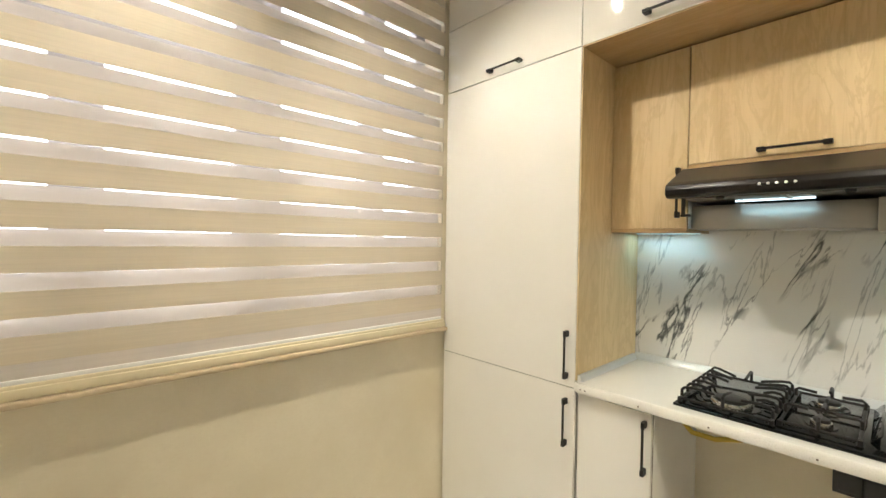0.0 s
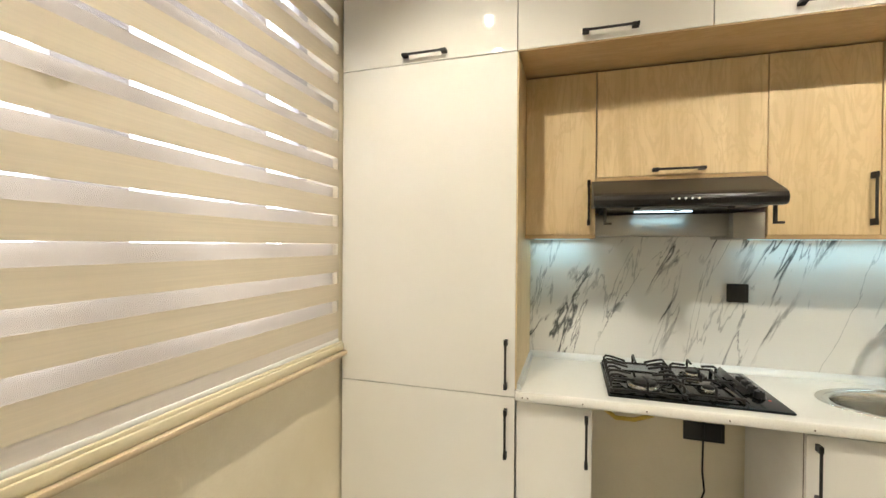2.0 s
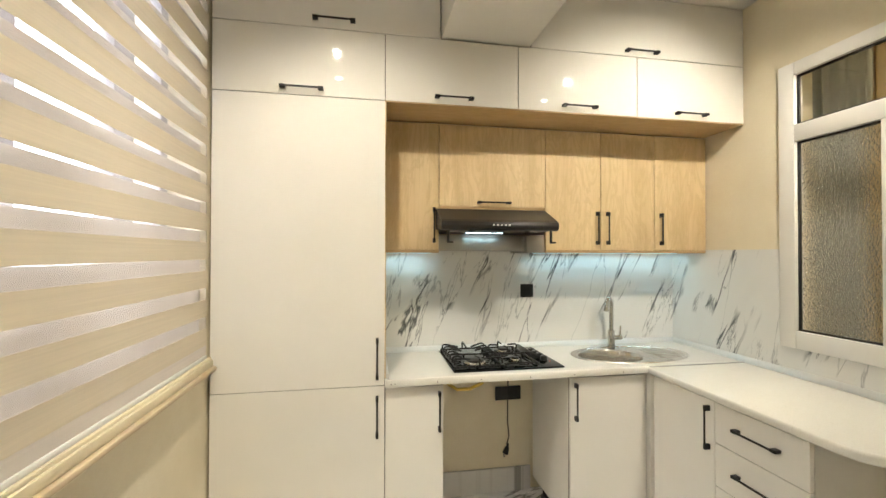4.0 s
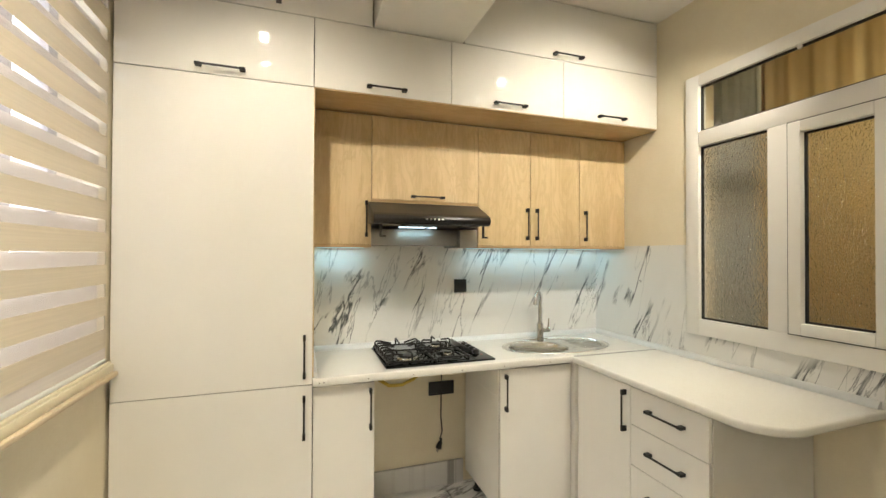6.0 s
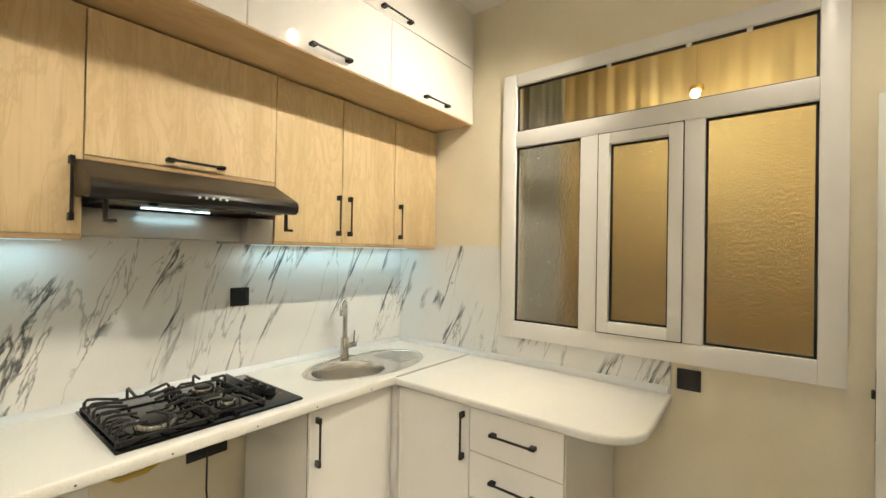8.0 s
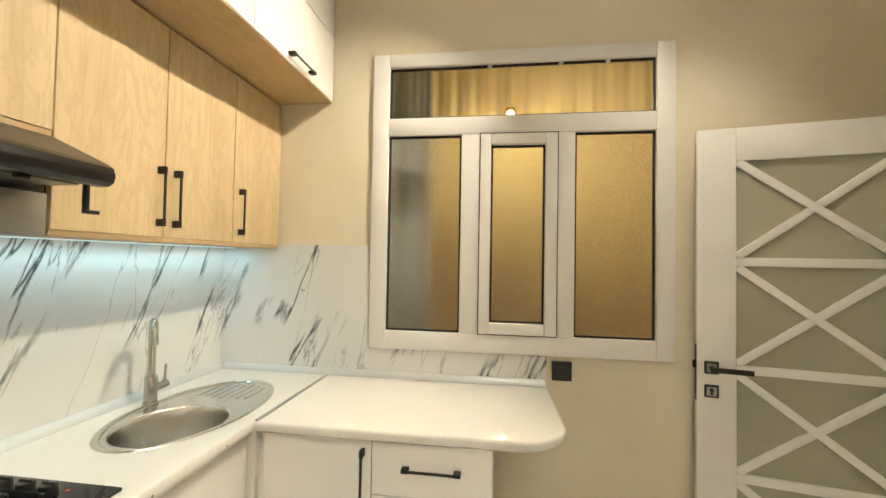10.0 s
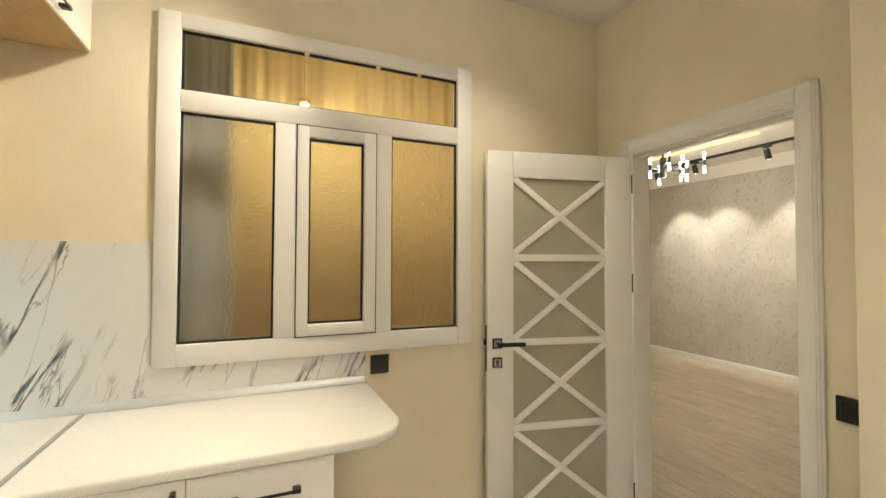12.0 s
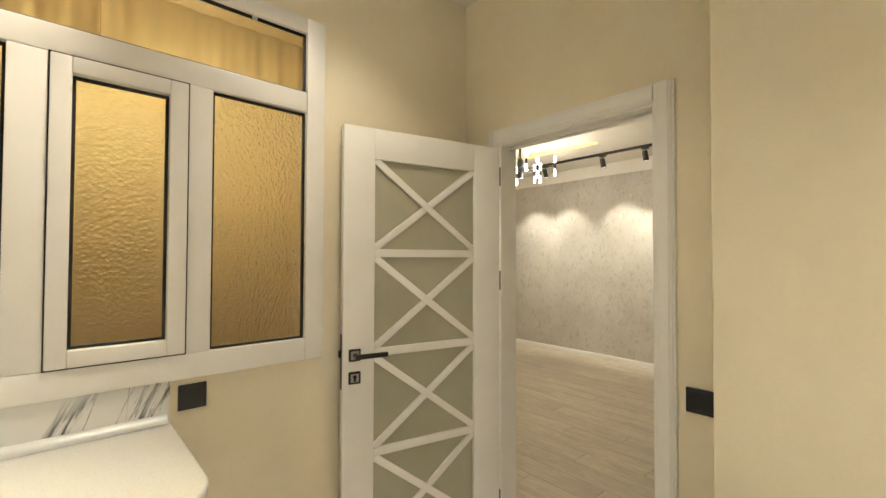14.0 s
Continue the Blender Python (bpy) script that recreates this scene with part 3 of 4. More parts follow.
def worktop_wing():
    pts = [(1.596, -1.064), (1.596, -0.445), (0.70, -0.445)]
    cx, cy, r = 0.70, -0.605, 0.16
    for k in range(1, 13):
        a = math.pi / 2 + k * (math.pi / 2) / 12
        pts.append((cx + 1.03 * r * math.cos(a), cy + r * math.sin(a)))
    pts.append((0.545, -1.064))
    bm = prism(pts, "z", CT - 0.038, CT - 0.002)
    edge = [e for e in bm.edges if abs(e.verts[0].co.z - e.verts[1].co.z) < 1e-5 and max(v.co.y for v in e.verts) > -1.06 and min(v.co.x for v in e.verts) < 1.59]
    bmesh.ops.bevel(bm, geom=edge, offset=0.011, segments=3, affect="EDGES", profile=0.5)
    return bm


tagged(part("worktop_wing", worktop_wing(), QUARTZ), "glossy white speckled worktop with a rounded free end", "worktop")
tagged(part("worktop_joint", box((1.590, -1.06, CT - 0.03), (1.606, -0.46, CT + 0.0015), 0.001, 1), STRIP), "grey metal strip on the worktop joint", "trim", kind="structure")
tagged(part("worktop_upstand", prism([(2.177, CT), (2.150, CT), (2.153, CT + 0.010), (2.168, CT + 0.026), (2.177, CT + 0.028)], "y", -1.06, 0.949), ALU), "pale grey upstand along the splashback", "trim", kind="structure")
tagged(part("worktop_upstand", prism([(-1.066, CT), (-1.039, CT), (-1.042, CT + 0.010), (-1.057, CT + 0.026), (-1.066, CT + 0.028)], "x", 0.56, 2.15), ALU), "pale grey upstand along the splashback", "trim", kind="structure")
tagged(part("worktop_upstand", prism([(0.950, CT), (0.931, CT), (0.938, CT + 0.024), (0.950, CT + 0.026)], "x", 1.62, 2.15), ALU), "pale grey upstand beside the tall cabinet", "trim", kind="structure")


def sink():
    s = thing("sink", (SINK_C[0], SINK_C[1], CT), "oval stainless steel sink with bowl and ribbed drainer", "sink")
    n = 56
    bm = bmesh.new()
    prev = None
    for dr, dz in ((0.0, 0.0005), (-0.003, 0.005), (-0.012, 0.006), (-0.020, 0.003), (-0.024, -0.001)):
        loop = [bm.verts.new((x, y, CT + dz)) for x, y in ring(SINK_C, (SINK_R[0] + dr, SINK_R[1] + dr), n)]
        if prev:
            for k in range(n):
                bm.faces.new((prev[k], prev[(k + 1) % n], loop[(k + 1) % n], loop[k]))
        prev = loop
    part("rim", bm, STEEL, s)
    part("deck", filled(ring(SINK_C, (SINK_R[0] - 0.024, SINK_R[1] - 0.024), n), ring(BOWL_C, BOWL_R, n), CT - 0.001), STEEL, s, smooth=False)
    bm = bmesh.new()
    prev = None
    for f, dz in ((1.0, -0.001), (0.985, -0.003), (0.965, -0.012), (0.95, -0.05), (0.93, -0.10), (0.90, -0.135), (0.84, -0.155), (0.7, -0.163), (0.3, -0.167), (0.14, -0.168)):
        loop = [bm.verts.new((x, y, CT + dz)) for x, y in ring(BOWL_C, (BOWL_R[0] * f, BOWL_R[1] * f), n)]
        if prev:
            for k in range(n):
                bm.faces.new((prev[k], prev[(k + 1) % n], loop[(k + 1) % n], loop[k]))
        prev = loop
    bm.faces.new(prev)
    part("bowl", bm, STEEL, s)
    part("drain", tube((BOWL_C[0], BOWL_C[1], CT - 0.168), (BOWL_C[0], BOWL_C[1], CT - 0.160), 0.038, bevel=0.003), TAP_STEEL, s)
    for k in range(7):
        x = 1.775 + 0.034 * k
        half = 0.10 - 0.010 * abs(k - 3)
        part("drainer_rib", moved(box((-0.006, -half, 0), (0.006, half, 0.003), 0.0025), Matrix.Translation((x, -0.745 + 0.006 * abs(k - 3), CT - 0.0015))), STEEL, s)
    for k in range(4):
        part("overflow_slot", box((1.835 + 0.014 * k, -0.5745, CT - 0.045), (1.842 + 0.014 * k, -0.568, CT - 0.022)), PLASTIC, s)


sink()


def tap():
    t = thing("kitchen_tap", (2.084, -0.535, CT), "brushed steel swan-neck kitchen tap with side lever", "tap")
    x, y = 2.084, -0.535
    part("base_ring", tube((x, y, CT), (x, y, CT + 0.008), 0.027, bevel=0.002), TAP_STEEL, t)
    part("valve_body", tube((x, y, CT + 0.008), (x, y, CT + 0.105), 0.0225, seg=28, bevel=0.002), TAP_STEEL, t)
    d = Vector((-0.70, 0.71, 0)).normalized()
    pts = [Vector((x, y, CT + 0.10)), Vector((x, y, CT + 0.18)), Vector((x, y, CT + 0.25))]
    r = 0.062
    for k in range(1, 17):
        a = math.pi - k * math.radians(168) / 16
        pts.append(Vector((x, y, CT + 0.25)) + d * (r + r * math.cos(a)) + Vector((0, 0, r * 1.12 * math.sin(a))))
    part("spout", sweep(pts, 0.0135, 16), TAP_STEEL, t)
    e = (pts[-1] - pts[-2]).normalized()
    part("aerator", tube(pts[-1], pts[-1] + e * 0.022, 0.0150, bevel=0.0015), TAP_STEEL, t)
    part("lever_hub", tube((x, y - 0.018, CT + 0.055), (x - 0.004, y - 0.072, CT + 0.058), 0.0155, bevel=0.002), TAP_STEEL, t)
    part("lever", tube((x - 0.003, y - 0.062, CT + 0.068), (x - 0.003, y - 0.066, CT + 0.135), 0.0055, 0.0045, seg=12), TAP_STEEL, t)


tap()


def hob():
    h = thing("gas_hob", (1.9, 0.306, CT), "black glass gas hob with cast-iron pan supports", "hob")
    x0, x1, y0, y1 = 1.655, 2.125, 0.004, 0.606
    z = CT + 0.010
    part("base", box((x0, y0, CT), (x1, y1, z), 0.004), ENAMEL, h, "glossy black glass plate")
    burners = [("burner", 1.79, 0.463, 0.064), ("burner", 2.02, 0.230, 0.040), ("burner", 1.80, 0.230, 0.028)]
    for name, bx, by, r in burners:
        b = part("burner", tube((bx, by, z), (bx, by, z + 0.016), r, r * 0.92, seg=32, bevel=0.002), TAP_STEEL, h, "steel burner ring")
        part("cap", tube((bx, by, z + 0.016), (bx, by, z + 0.024), r * 0.78, r * 0.74, seg=28, bevel=0.002), IRON, b)
        part("dish", tube((bx, by, z + 0.0005), (bx, by, z + 0.003), r * 1.35, r * 1.3, seg=32), ENAMEL, b)

    def wok_support():
        """A low frame with raised fingers from both sides and two long arms over the wok burner."""
        ya, yb, zt, rad = 0.335, 0.592, z + 0.046, 0.0052
        bms = []
        for y in (ya, yb):
            bms.append(sweep([(x0 + 0.03, y, z + 0.012), (x1 - 0.03, y, z + 0.012)], rad, 8))
        for x in (x0 + 0.03, x1 - 0.03):
            bms.append(sweep([(x, ya, z + 0.012), (x, yb, z + 0.012)], rad, 8))
            for y in (ya, yb):
                bms.append(tube((x, y, z), (x, y, z + 0.016), 0.008, seg=8))
        for k in range(7):
            x = x0 + 0.05 + k * 0.061
            reach = 0.055 if k in (1, 3) else 0.088
            lean = 0.012 * (3 - k)
            for y, d in ((ya, 1), (yb, -1)):
                bms.append(sweep([(x, y, z + 0.010), (x, y, zt - 0.008), (x, y + d * 0.008, zt), (x + lean * 0.4, y + d * 0.03, zt + 0.001), (x + lean, y + d * reach, zt - 0.010)], rad, 8))
        for x, d in ((x0 + 0.03, 1), (x1 - 0.03, -1)):
            yc = (ya + yb) / 2
            bms.append(sweep([(x, yc, z + 0.010), (x, yc, zt + 0.004), (x + d * 0.012, yc, zt + 0.008), (x + d * 0.10, yc, zt - 0.004)], rad, 8))
        return merged(*bms)

    def twin_support():
        """A low frame with hooked posts round the two small burners."""
        ya, yb, zt, rad = 0.142, 0.318, z + 0.046, 0.0052
        xa, xb, xm = x0 + 0.05, x1 - 0.04, 1.915
        bms = []
        for y in (ya, yb):
            bms.append(sweep([(xa, y, z + 0.014), (xb, y, z + 0.014)], rad, 8))
        for x in (xa, xm, xb):
            bms.append(sweep([(x, ya, z + 0.014), (x, yb, z + 0.014)], rad, 8))
            for y in (ya, yb):
                bms.append(tube((x, y, z), (x, y, z + 0.018), 0.008, seg=8))
        for bx in (1.80, 2.02):
            for y, d in ((ya, 1), (yb, -1)):
                bms.append(sweep([(bx, y, z + 0.012), (bx, y, zt - 0.006), (bx, y + d * 0.008, zt), (bx, y + d * 0.056, zt - 0.003)], rad, 8))
            for x, d in ((bx - 0.095, 1), (bx + 0.095, -1)):
                yc = (ya + yb) / 2
                bms.append(sweep([(x, yc, z + 0.012), (x, yc, zt - 0.006), (x + d * 0.008, yc, zt), (x + d * 0.062, yc, zt - 0.003)], rad, 8))
        return merged(*bms)

    part("pan_support", wok_support(), IRON, h, "black cast-iron wok support with long fingers")
    part("pan_support", twin_support(), IRON, h, "black cast-iron pan support with hooked posts")
    part("heat_shield", prism([(0.120, z), (0.124, z), (0.104, z + 0.026), (0.098, z + 0.027)], "x", x0 + 0.10, x1 - 0.02, 0.001), ENAMEL, h, "glossy black slanted heat shield")
    for k in range(4):
        kx = 1.79 + 0.062 * k
        kb = part("knob", merged(tube((kx, 0.064, z), (kx, 0.064, z + 0.026), 0.021, 0.018, seg=20, bevel=0.002), box((kx - 0.016, 0.060, z + 0.022), (kx + 0.016, 0.068, z + 0.031), 0.002, 1)), PLASTIC, h, "black plastic control knob")
    part("igniter_mark", tube((1.765, 0.040, z), (1.765, 0.040, z + 0.001), 0.005, seg=10), RED, h)


hob()

# ---- base units ----
BZ0, BZ1, BX = 0.10, 0.885, 1.632


def legs(u, pts):
    for x, y in pts:
        part("leg", merged(tube((x, y, 0.0), (x, y, 0.015), 0.026, seg=14), tube((x, y, 0.012), (x, y, BZ0), 0.016, seg=14)), PLASTIC, u, "black plastic foot")


def base_unit(y0, y1, hy, label):
    u = thing("base_cabinet", (1.9, (y0 + y1) / 2, 0), label, "cabinet", "base cabinets")
    part("body", box((BX + 0.02, y0, BZ0), (2.14, y1, BZ1 - 0.001 if y1 > 0.5 else 0.72), 0.001, 1), MATT, u)
    if y1 < 0.5:
        for ya, yb in ((y1 - 0.018, y1),):
            part("side_panel", box((BX + 0.02, ya, 0.72), (2.14, yb, BZ1 - 0.001)), MATT, u)
    front_door(u, y0, y1, BZ0, BZ1 - 0.008, BX, GLOSS, (hy, 0.752, Z_))
    legs(u, [(1.72, y0 + 0.05), (1.72, y1 - 0.05), (2.06, y0 + 0.05), (2.06, y1 - 0.05)])


base_unit(0.664, 0.954, 0.686, "narrow glossy white base cabinet beside the hob")
base_unit(-0.462, -0.012, -0.042, "glossy white sink base cabinet")
tagged(part("corner_filler", merged(box((1.605, -0.505, BZ0), (BX + 0.03, -0.466, BZ1)), box((1.58, -0.505, BZ0), (1.605, -0.488, BZ1))), MATT), "pale grey corner filler between the base cabinets", "panel")


def wing_cabinet():
    u = thing("base_cabinet", (1.38, -0.77, 0), "glossy white corner base cabinet under the window", "cabinet", "base cabinets")
    part("body", box((1.188, -1.064, BZ0), (1.575, -0.49, BZ1 - 0.001)), MATT, u)
    d = part("door", box((1.1885, -0.488, BZ0), (1.577, -0.470, BZ1 - 0.006), 0.0012, 1), GLOSS, u)
    handle(d, (1.216, -0.470, 0.757), Z_, (0, 1, 0))
    legs(u, [(1.24, -0.55), (1.52, -0.55), (1.24, -1.0), (1.52, -1.0)])


wing_cabinet()


def drawer_unit():
    u = thing("drawer_cabinet", (0.98, -0.77, 0), "glossy white drawer cabinet with black handles", "cabinet")
    part("body", box((0.782, -1.064, BZ0), (1.186, -0.49, BZ1 - 0.001)), MATT, u)
    zs = [BZ1 - 0.006, 0.702, 0.514, 0.316, BZ0]
    for hi, lo in zip(zs, zs[1:]):
        d = part("drawer", box((0.7835, -0.488, lo + 0.0015), (1.1855, -0.470, hi - 0.0015), 0.0012, 1), GLOSS, u)
        handle(d, (0.982, -0.470, lo + 0.097), X_, (0, 1, 0))
    legs(u, [(0.84, -0.55), (1.13, -0.55), (0.84, -1.0), (1.13, -1.0)])


drawer_unit()


# ---- sockets, plug and hose ----
def socket(at, normal, w, h, holes, label):
    """A plate on a wall; normal is one of the axes."""
    s = thing("wall_socket", at, label, "socket")
    n = Vector(normal)
    side = Vector((0, 0, 1)).cross(n)
    m = Matrix((side, n, Vector((0, 0, 1)))).transposed().to_4x4()
    m.translation = at
    part("plate", moved(box((-w / 2, 0, -h / 2), (w / 2, 0.011, h / 2), 0.003), m), PLASTIC, s)
    part("insert", moved(box((-w / 2 + 0.014, 0.0105, -h / 2 + 0.014), (w / 2 - 0.014, 0.0125, h / 2 - 0.014), 0.001, 1), m), PLASTIC, s)
    for a, b in holes:
        part("hole", moved(tube((a, 0.0125, b), (a, 0.0135, b), 0.004, seg=10), m), RUBBER, s)
    return s


socket((2.178, 0.014, 1.290), (-1, 0, 0), 0.086, 0.086, ((-0.01, -0.012), (0.01, -0.012)), "square black wall socket on the marble splashback")
socket((0.484, -1.075, 0.995), (0, 1, 0), 0.088, 0.088, ((-0.01, 0), (0.01, 0)), "square black wall socket under the window")
socket((2.188, 0.140, 0.628), (-1, 0, 0), 0.172, 0.088, (), "wide black double socket in the oven recess")
switch = socket((-0.87, 0.118, 0.978), (1, 0, 0), 0.100, 0.088, (), "square black light switch beside the doorway")
tagged(switch, category="switch")
switch.name = "light_switch"


def cable():
    c = thing("power_cable", (2.15, 0.15, 0.25), "hanging black power cable with a plug", "cable")
    pts = [(2.150, 0.145, 0.885), (2.165, 0.143, 0.78), (2.168, 0.146, 0.60), (2.160, 0.150, 0.45), (2.155, 0.142, 0.36), (2.150, 0.160, 0.31)]
    part("cord", sweep(pts, 0.0042, 8), RUBBER, c)
    p = part("plug", moved(merged(tube((0, 0, 0), (0, 0, 0.045), 0.020, 0.012, seg=16, bevel=0.004), tube((0, 0, 0.045), (0, 0, 0.065), 0.008, 0.005, seg=10)), Matrix.Translation((2.148, 0.170, 0.255)) @ pose(0, 0, 0, 20, 0, 0)), PLASTIC, c)
    for k in (-1, 1):
        part("pin", tube((2.148 + 0.009 * k, 0.172, 0.258), (2.148 + 0.009 * k, 0.180, 0.236), 0.0025, seg=8), TAP_STEEL, p)


cable()
tagged(part("gas_hose", sweep([(1.80, 0.64, 0.880), (1.78, 0.62, 0.840), (1.75, 0.57, 0.812), (1.76, 0.50, 0.808), (1.79, 0.43, 0.822), (1.83, 0.36, 0.855), (1.86, 0.34, 0.884)], 0.009, 10), YELLOW), "yellow gas hose hanging under the hob", "hose")


# ---- inner window to the next room ----
def inner_window():
    w = thing("window_2", (0.7, YS, 1.06), "white plastic inner window with figured glass and a top light", "window", kind="structure")
    yf, yb = -1.055, -1.115
    x0, x1, z0, z1 = 0.002, 1.396, 1.062, 2.492
    def bar(name, a, b, front=yf):
        return part(name, box((a[0], front, a[1]), (b[0], yb, b[1]), 0.004), PVC, w)
    bar("frame_side", (x0, z0), (0.082, z1))
    bar("frame_side", (1.316, z0), (x1, z1))
    bar("frame_top", (0.082, 2.428), (1.316, z1))
    bar("frame_bottom", (0.082, z0), (1.316, 1.149))
    bar("transom", (0.082, 2.092), (1.316, 2.177))
    bar("mullion", (0.870, 1.149), (0.958, 2.092))
    bar("mullion", (0.434, 1.149), (0.510, 2.092))
    s = part("sash", merged(box((0.513, yf + 0.010, 1.152), (0.567, yb + 0.01, 2.089), 0.004), box((0.817, yf + 0.010, 1.152), (0.867, yb + 0.01, 2.089), 0.004),
                            box((0.567, yf + 0.010, 1.152), (0.817, yb + 0.01, 1.203), 0.004), box((0.567, yf + 0.010, 2.039), (0.817, yb + 0.01, 2.089), 0.004)), PVC, w, "white plastic opening sash")
    for a, b, mat, parent in (((0.082, 2.177), (1.316, 2.428), CLEAR, w), ((0.958, 1.149), (1.316, 2.092), FIGURED, w), ((0.567, 1.203), (0.817, 2.039), FIGURED, s), ((0.082, 1.149), (0.434, 2.092), FIGURED, w)):
        y = -1.088
        g = part("pane", box((a[0] - 0.004, y, a[1] - 0.004), (b[0] + 0.004, y - 0.005, b[1] + 0.004)), mat, parent, "figured glass pane" if mat == FIGURED else "clear glass pane", smooth=False)
        g.visible_shadow = False
        e = 0.009
        part("gasket", merged(box((a[0], y + 0.012, a[1]), (a[0] + e, y, b[1])), box((b[0] - e, y + 0.012, a[1]), (b[0], y, b[1])),
                              box((a[0] + e, y + 0.012, a[1]), (b[0] - e, y, a[1] + e)), box((a[0] + e, y + 0.012, b[1] - e), (b[0] - e, y, b[1]))), RUBBER, parent, "black rubber gasket", smooth=False)
    part("gap_line", merged(box((0.509, yf + 0.004, 1.148), (0.515, yb + 0.02, 2.093)), box((0.865, yf + 0.004, 1.148), (0.871, yb + 0.02, 2.093)),
                            box((0.515, yf + 0.004, 1.148), (0.865, yb + 0.02, 1.154)), box((0.515, yf + 0.004, 2.087), (0.865, yb + 0.02, 2.093))), RUBBER, w, "dark gap round the sash", smooth=False)
    # White discs stand in for bright lamp reflections near the glass top.
    for x in (0.50, 0.29, 0.83):
        part("glazing_clip", tube((x, -1.076, 2.420), (x, -1.070, 2.420), 0.011, seg=14, bevel=0.002), WHITE_PLASTIC, w, "small white disc imitating a lamp glint in the glass")


inner_window()

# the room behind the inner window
# Floor, walls and ceiling are added to close the room against stray light.
structure("back_room_floor", box((-0.99, -3.2, -0.1), (2.4, YS - 0.16, -0.002)), PLAIN, "added plain floor closing the room behind the window", "floor")
structure("wall_above_window", box((-0.99, YS - 0.16, CEIL + 0.1), (2.4, YS - 0.06, 3.5)), PLAIN, "added plain wall closing the back room above the window")
structure("back_room_ceiling", box((-0.99, -3.2, 3.40), (2.4, YS - 0.16, 3.50)), PLAIN, "added plain ceiling closing the room behind the window", "ceiling")
structure("wall_back_room", merged(box((-0.99, -3.2, 0), (2.4, -3.3, 3.40)), box((2.39, -3.2, 0), (2.5, YS - 0.16, 3.40)), box((-0.99, -3.2, 0), (-0.91, YS - 0.162, 3.40))), PLAIN, "added warm plain walls closing the room behind the window")


def drape(name, x0, x1, y, z0, z1, mat, label, depth, folds):
    bm = bmesh.new()
    n = folds * 14
    cols = []
    for i in range(n + 1):
        f = i / n
        x = x0 + (x1 - x0) * f
        d = depth * (math.sin(f * folds * math.tau + 1.7 * math.sin(f * 9.0)) + 0.45 * math.sin(f * folds * 2.3 * math.tau))
        cols.append([bm.verts.new((x, y + d * (0.6 + 0.4 * k), z1 + (z0 - z1) * k)) for k in (0.0, 0.5, 1.0)])
    for a, b in zip(cols, cols[1:]):
        for k in range(2):
            bm.faces.new((a[k], b[k], b[k + 1], a[k + 1]))
    ob = part(name, bm, mat)
    so = ob.modifiers.new("cloth", "SOLIDIFY")
    so.thickness = 0.002
    return tagged(ob, label, "curtain")


drape("curtain", -0.9, 2.3, -3.06, 0.0, 3.398, CURTAIN, "golden tan floor-length curtain in soft folds", 0.016, 15)
drape("curtain", 1.14, 1.42, -1.29, 0.0, 3.398, GREY_CURTAIN, "drawn-back grey curtain beside the window", 0.012, 3)


def brass_spot():
    s = thing("ceiling_spotlight", (0.70, -2.87, 3.40), "small brass ceiling spotlight in front of the curtain", "lamp")
    part("canopy", tube((0.70, -2.87, 3.38), (0.70, -2.87, 3.399), 0.050, seg=24, bevel=0.003), BRASS, s)
    part("stem", tube((0.70, -2.87, 2.87), (0.70, -2.87, 3.38), 0.0012, seg=8), BRASS, s)
    part("shade", tube((0.70, -2.87, 2.835), (0.70, -2.87, 2.872), 0.055, 0.046, seg=24, bevel=0.004), BRASS, s)
    part("bulb", tube((0.70, -2.87, 2.828), (0.70, -2.87, 2.836), 0.034, seg=20), GOLD_GLOW, s, "glowing warm bulb")


brass_spot()


# ---- doorway, door leaf ----
def door_frame():
    f = thing("door_frame", (XW, -0.43, 0), "white moulded door frame and casing", "door frame", kind="structure")
    part("jamb", box((XW - 0.121, DY0 - 0.019, 0), (XW + 0.004, DY0 + 0.012, DZ), 0.002, 1), DOOR_WHITE, f)
    part("jamb", box((XW - 0.121, DY1 - 0.010, 0), (XW + 0.004, DY1 + 0.019, DZ), 0.002, 1), DOOR_WHITE, f)
    part("head", box((XW - 0.121, DY0 - 0.019, DZ - 0.010), (XW + 0.004, DY1 + 0.019, DZ + 0.019), 0.002, 1), DOOR_WHITE, f)
    part("stop", merged(box((XW - 0.085, DY1 - 0.024, 0), (XW - 0.045, DY1 - 0.010, DZ - 0.01), 0.002, 1), box((XW - 0.085, DY0 + 0.012, DZ - 0.024), (XW - 0.045, DY1 - 0.024, DZ - 0.010), 0.002, 1)), DOOR_WHITE, f)
    def casing(y0, y1, z0, z1, tall):
        steps = ((0.0, 1.0, 0.012), (0.12, 0.88, 0.017), (0.25, 0.75, 0.020))
        bms = []
        for a, b, h in steps:
            if tall:
                bms.append(box((XW, y0 + (y1 - y0) * a, z0), (XW + h, y0 + (y1 - y0) * b, z1), 0.002, 1))
            else:
                bms.append(box((XW, y0, z0 + (z1 - z0) * a), (XW + h, y1, z0 + (z1 - z0) * b), 0.002, 1))
        return merged(*bms)
    part("casing", casing(DY1 - 0.002, DY1 + 0.073, 0, DZ + 0.075, True), DOOR_WHITE, f)
    part("casing", casing(DY0 - 0.073, DY0 - 0.006, 0, DZ + 0.075, True), DOOR_WHITE, f)
    part("casing", casing(DY0 - 0.004, DY1 - 0.003, DZ, DZ + 0.075, False), DOOR_WHITE, f)


door_frame()


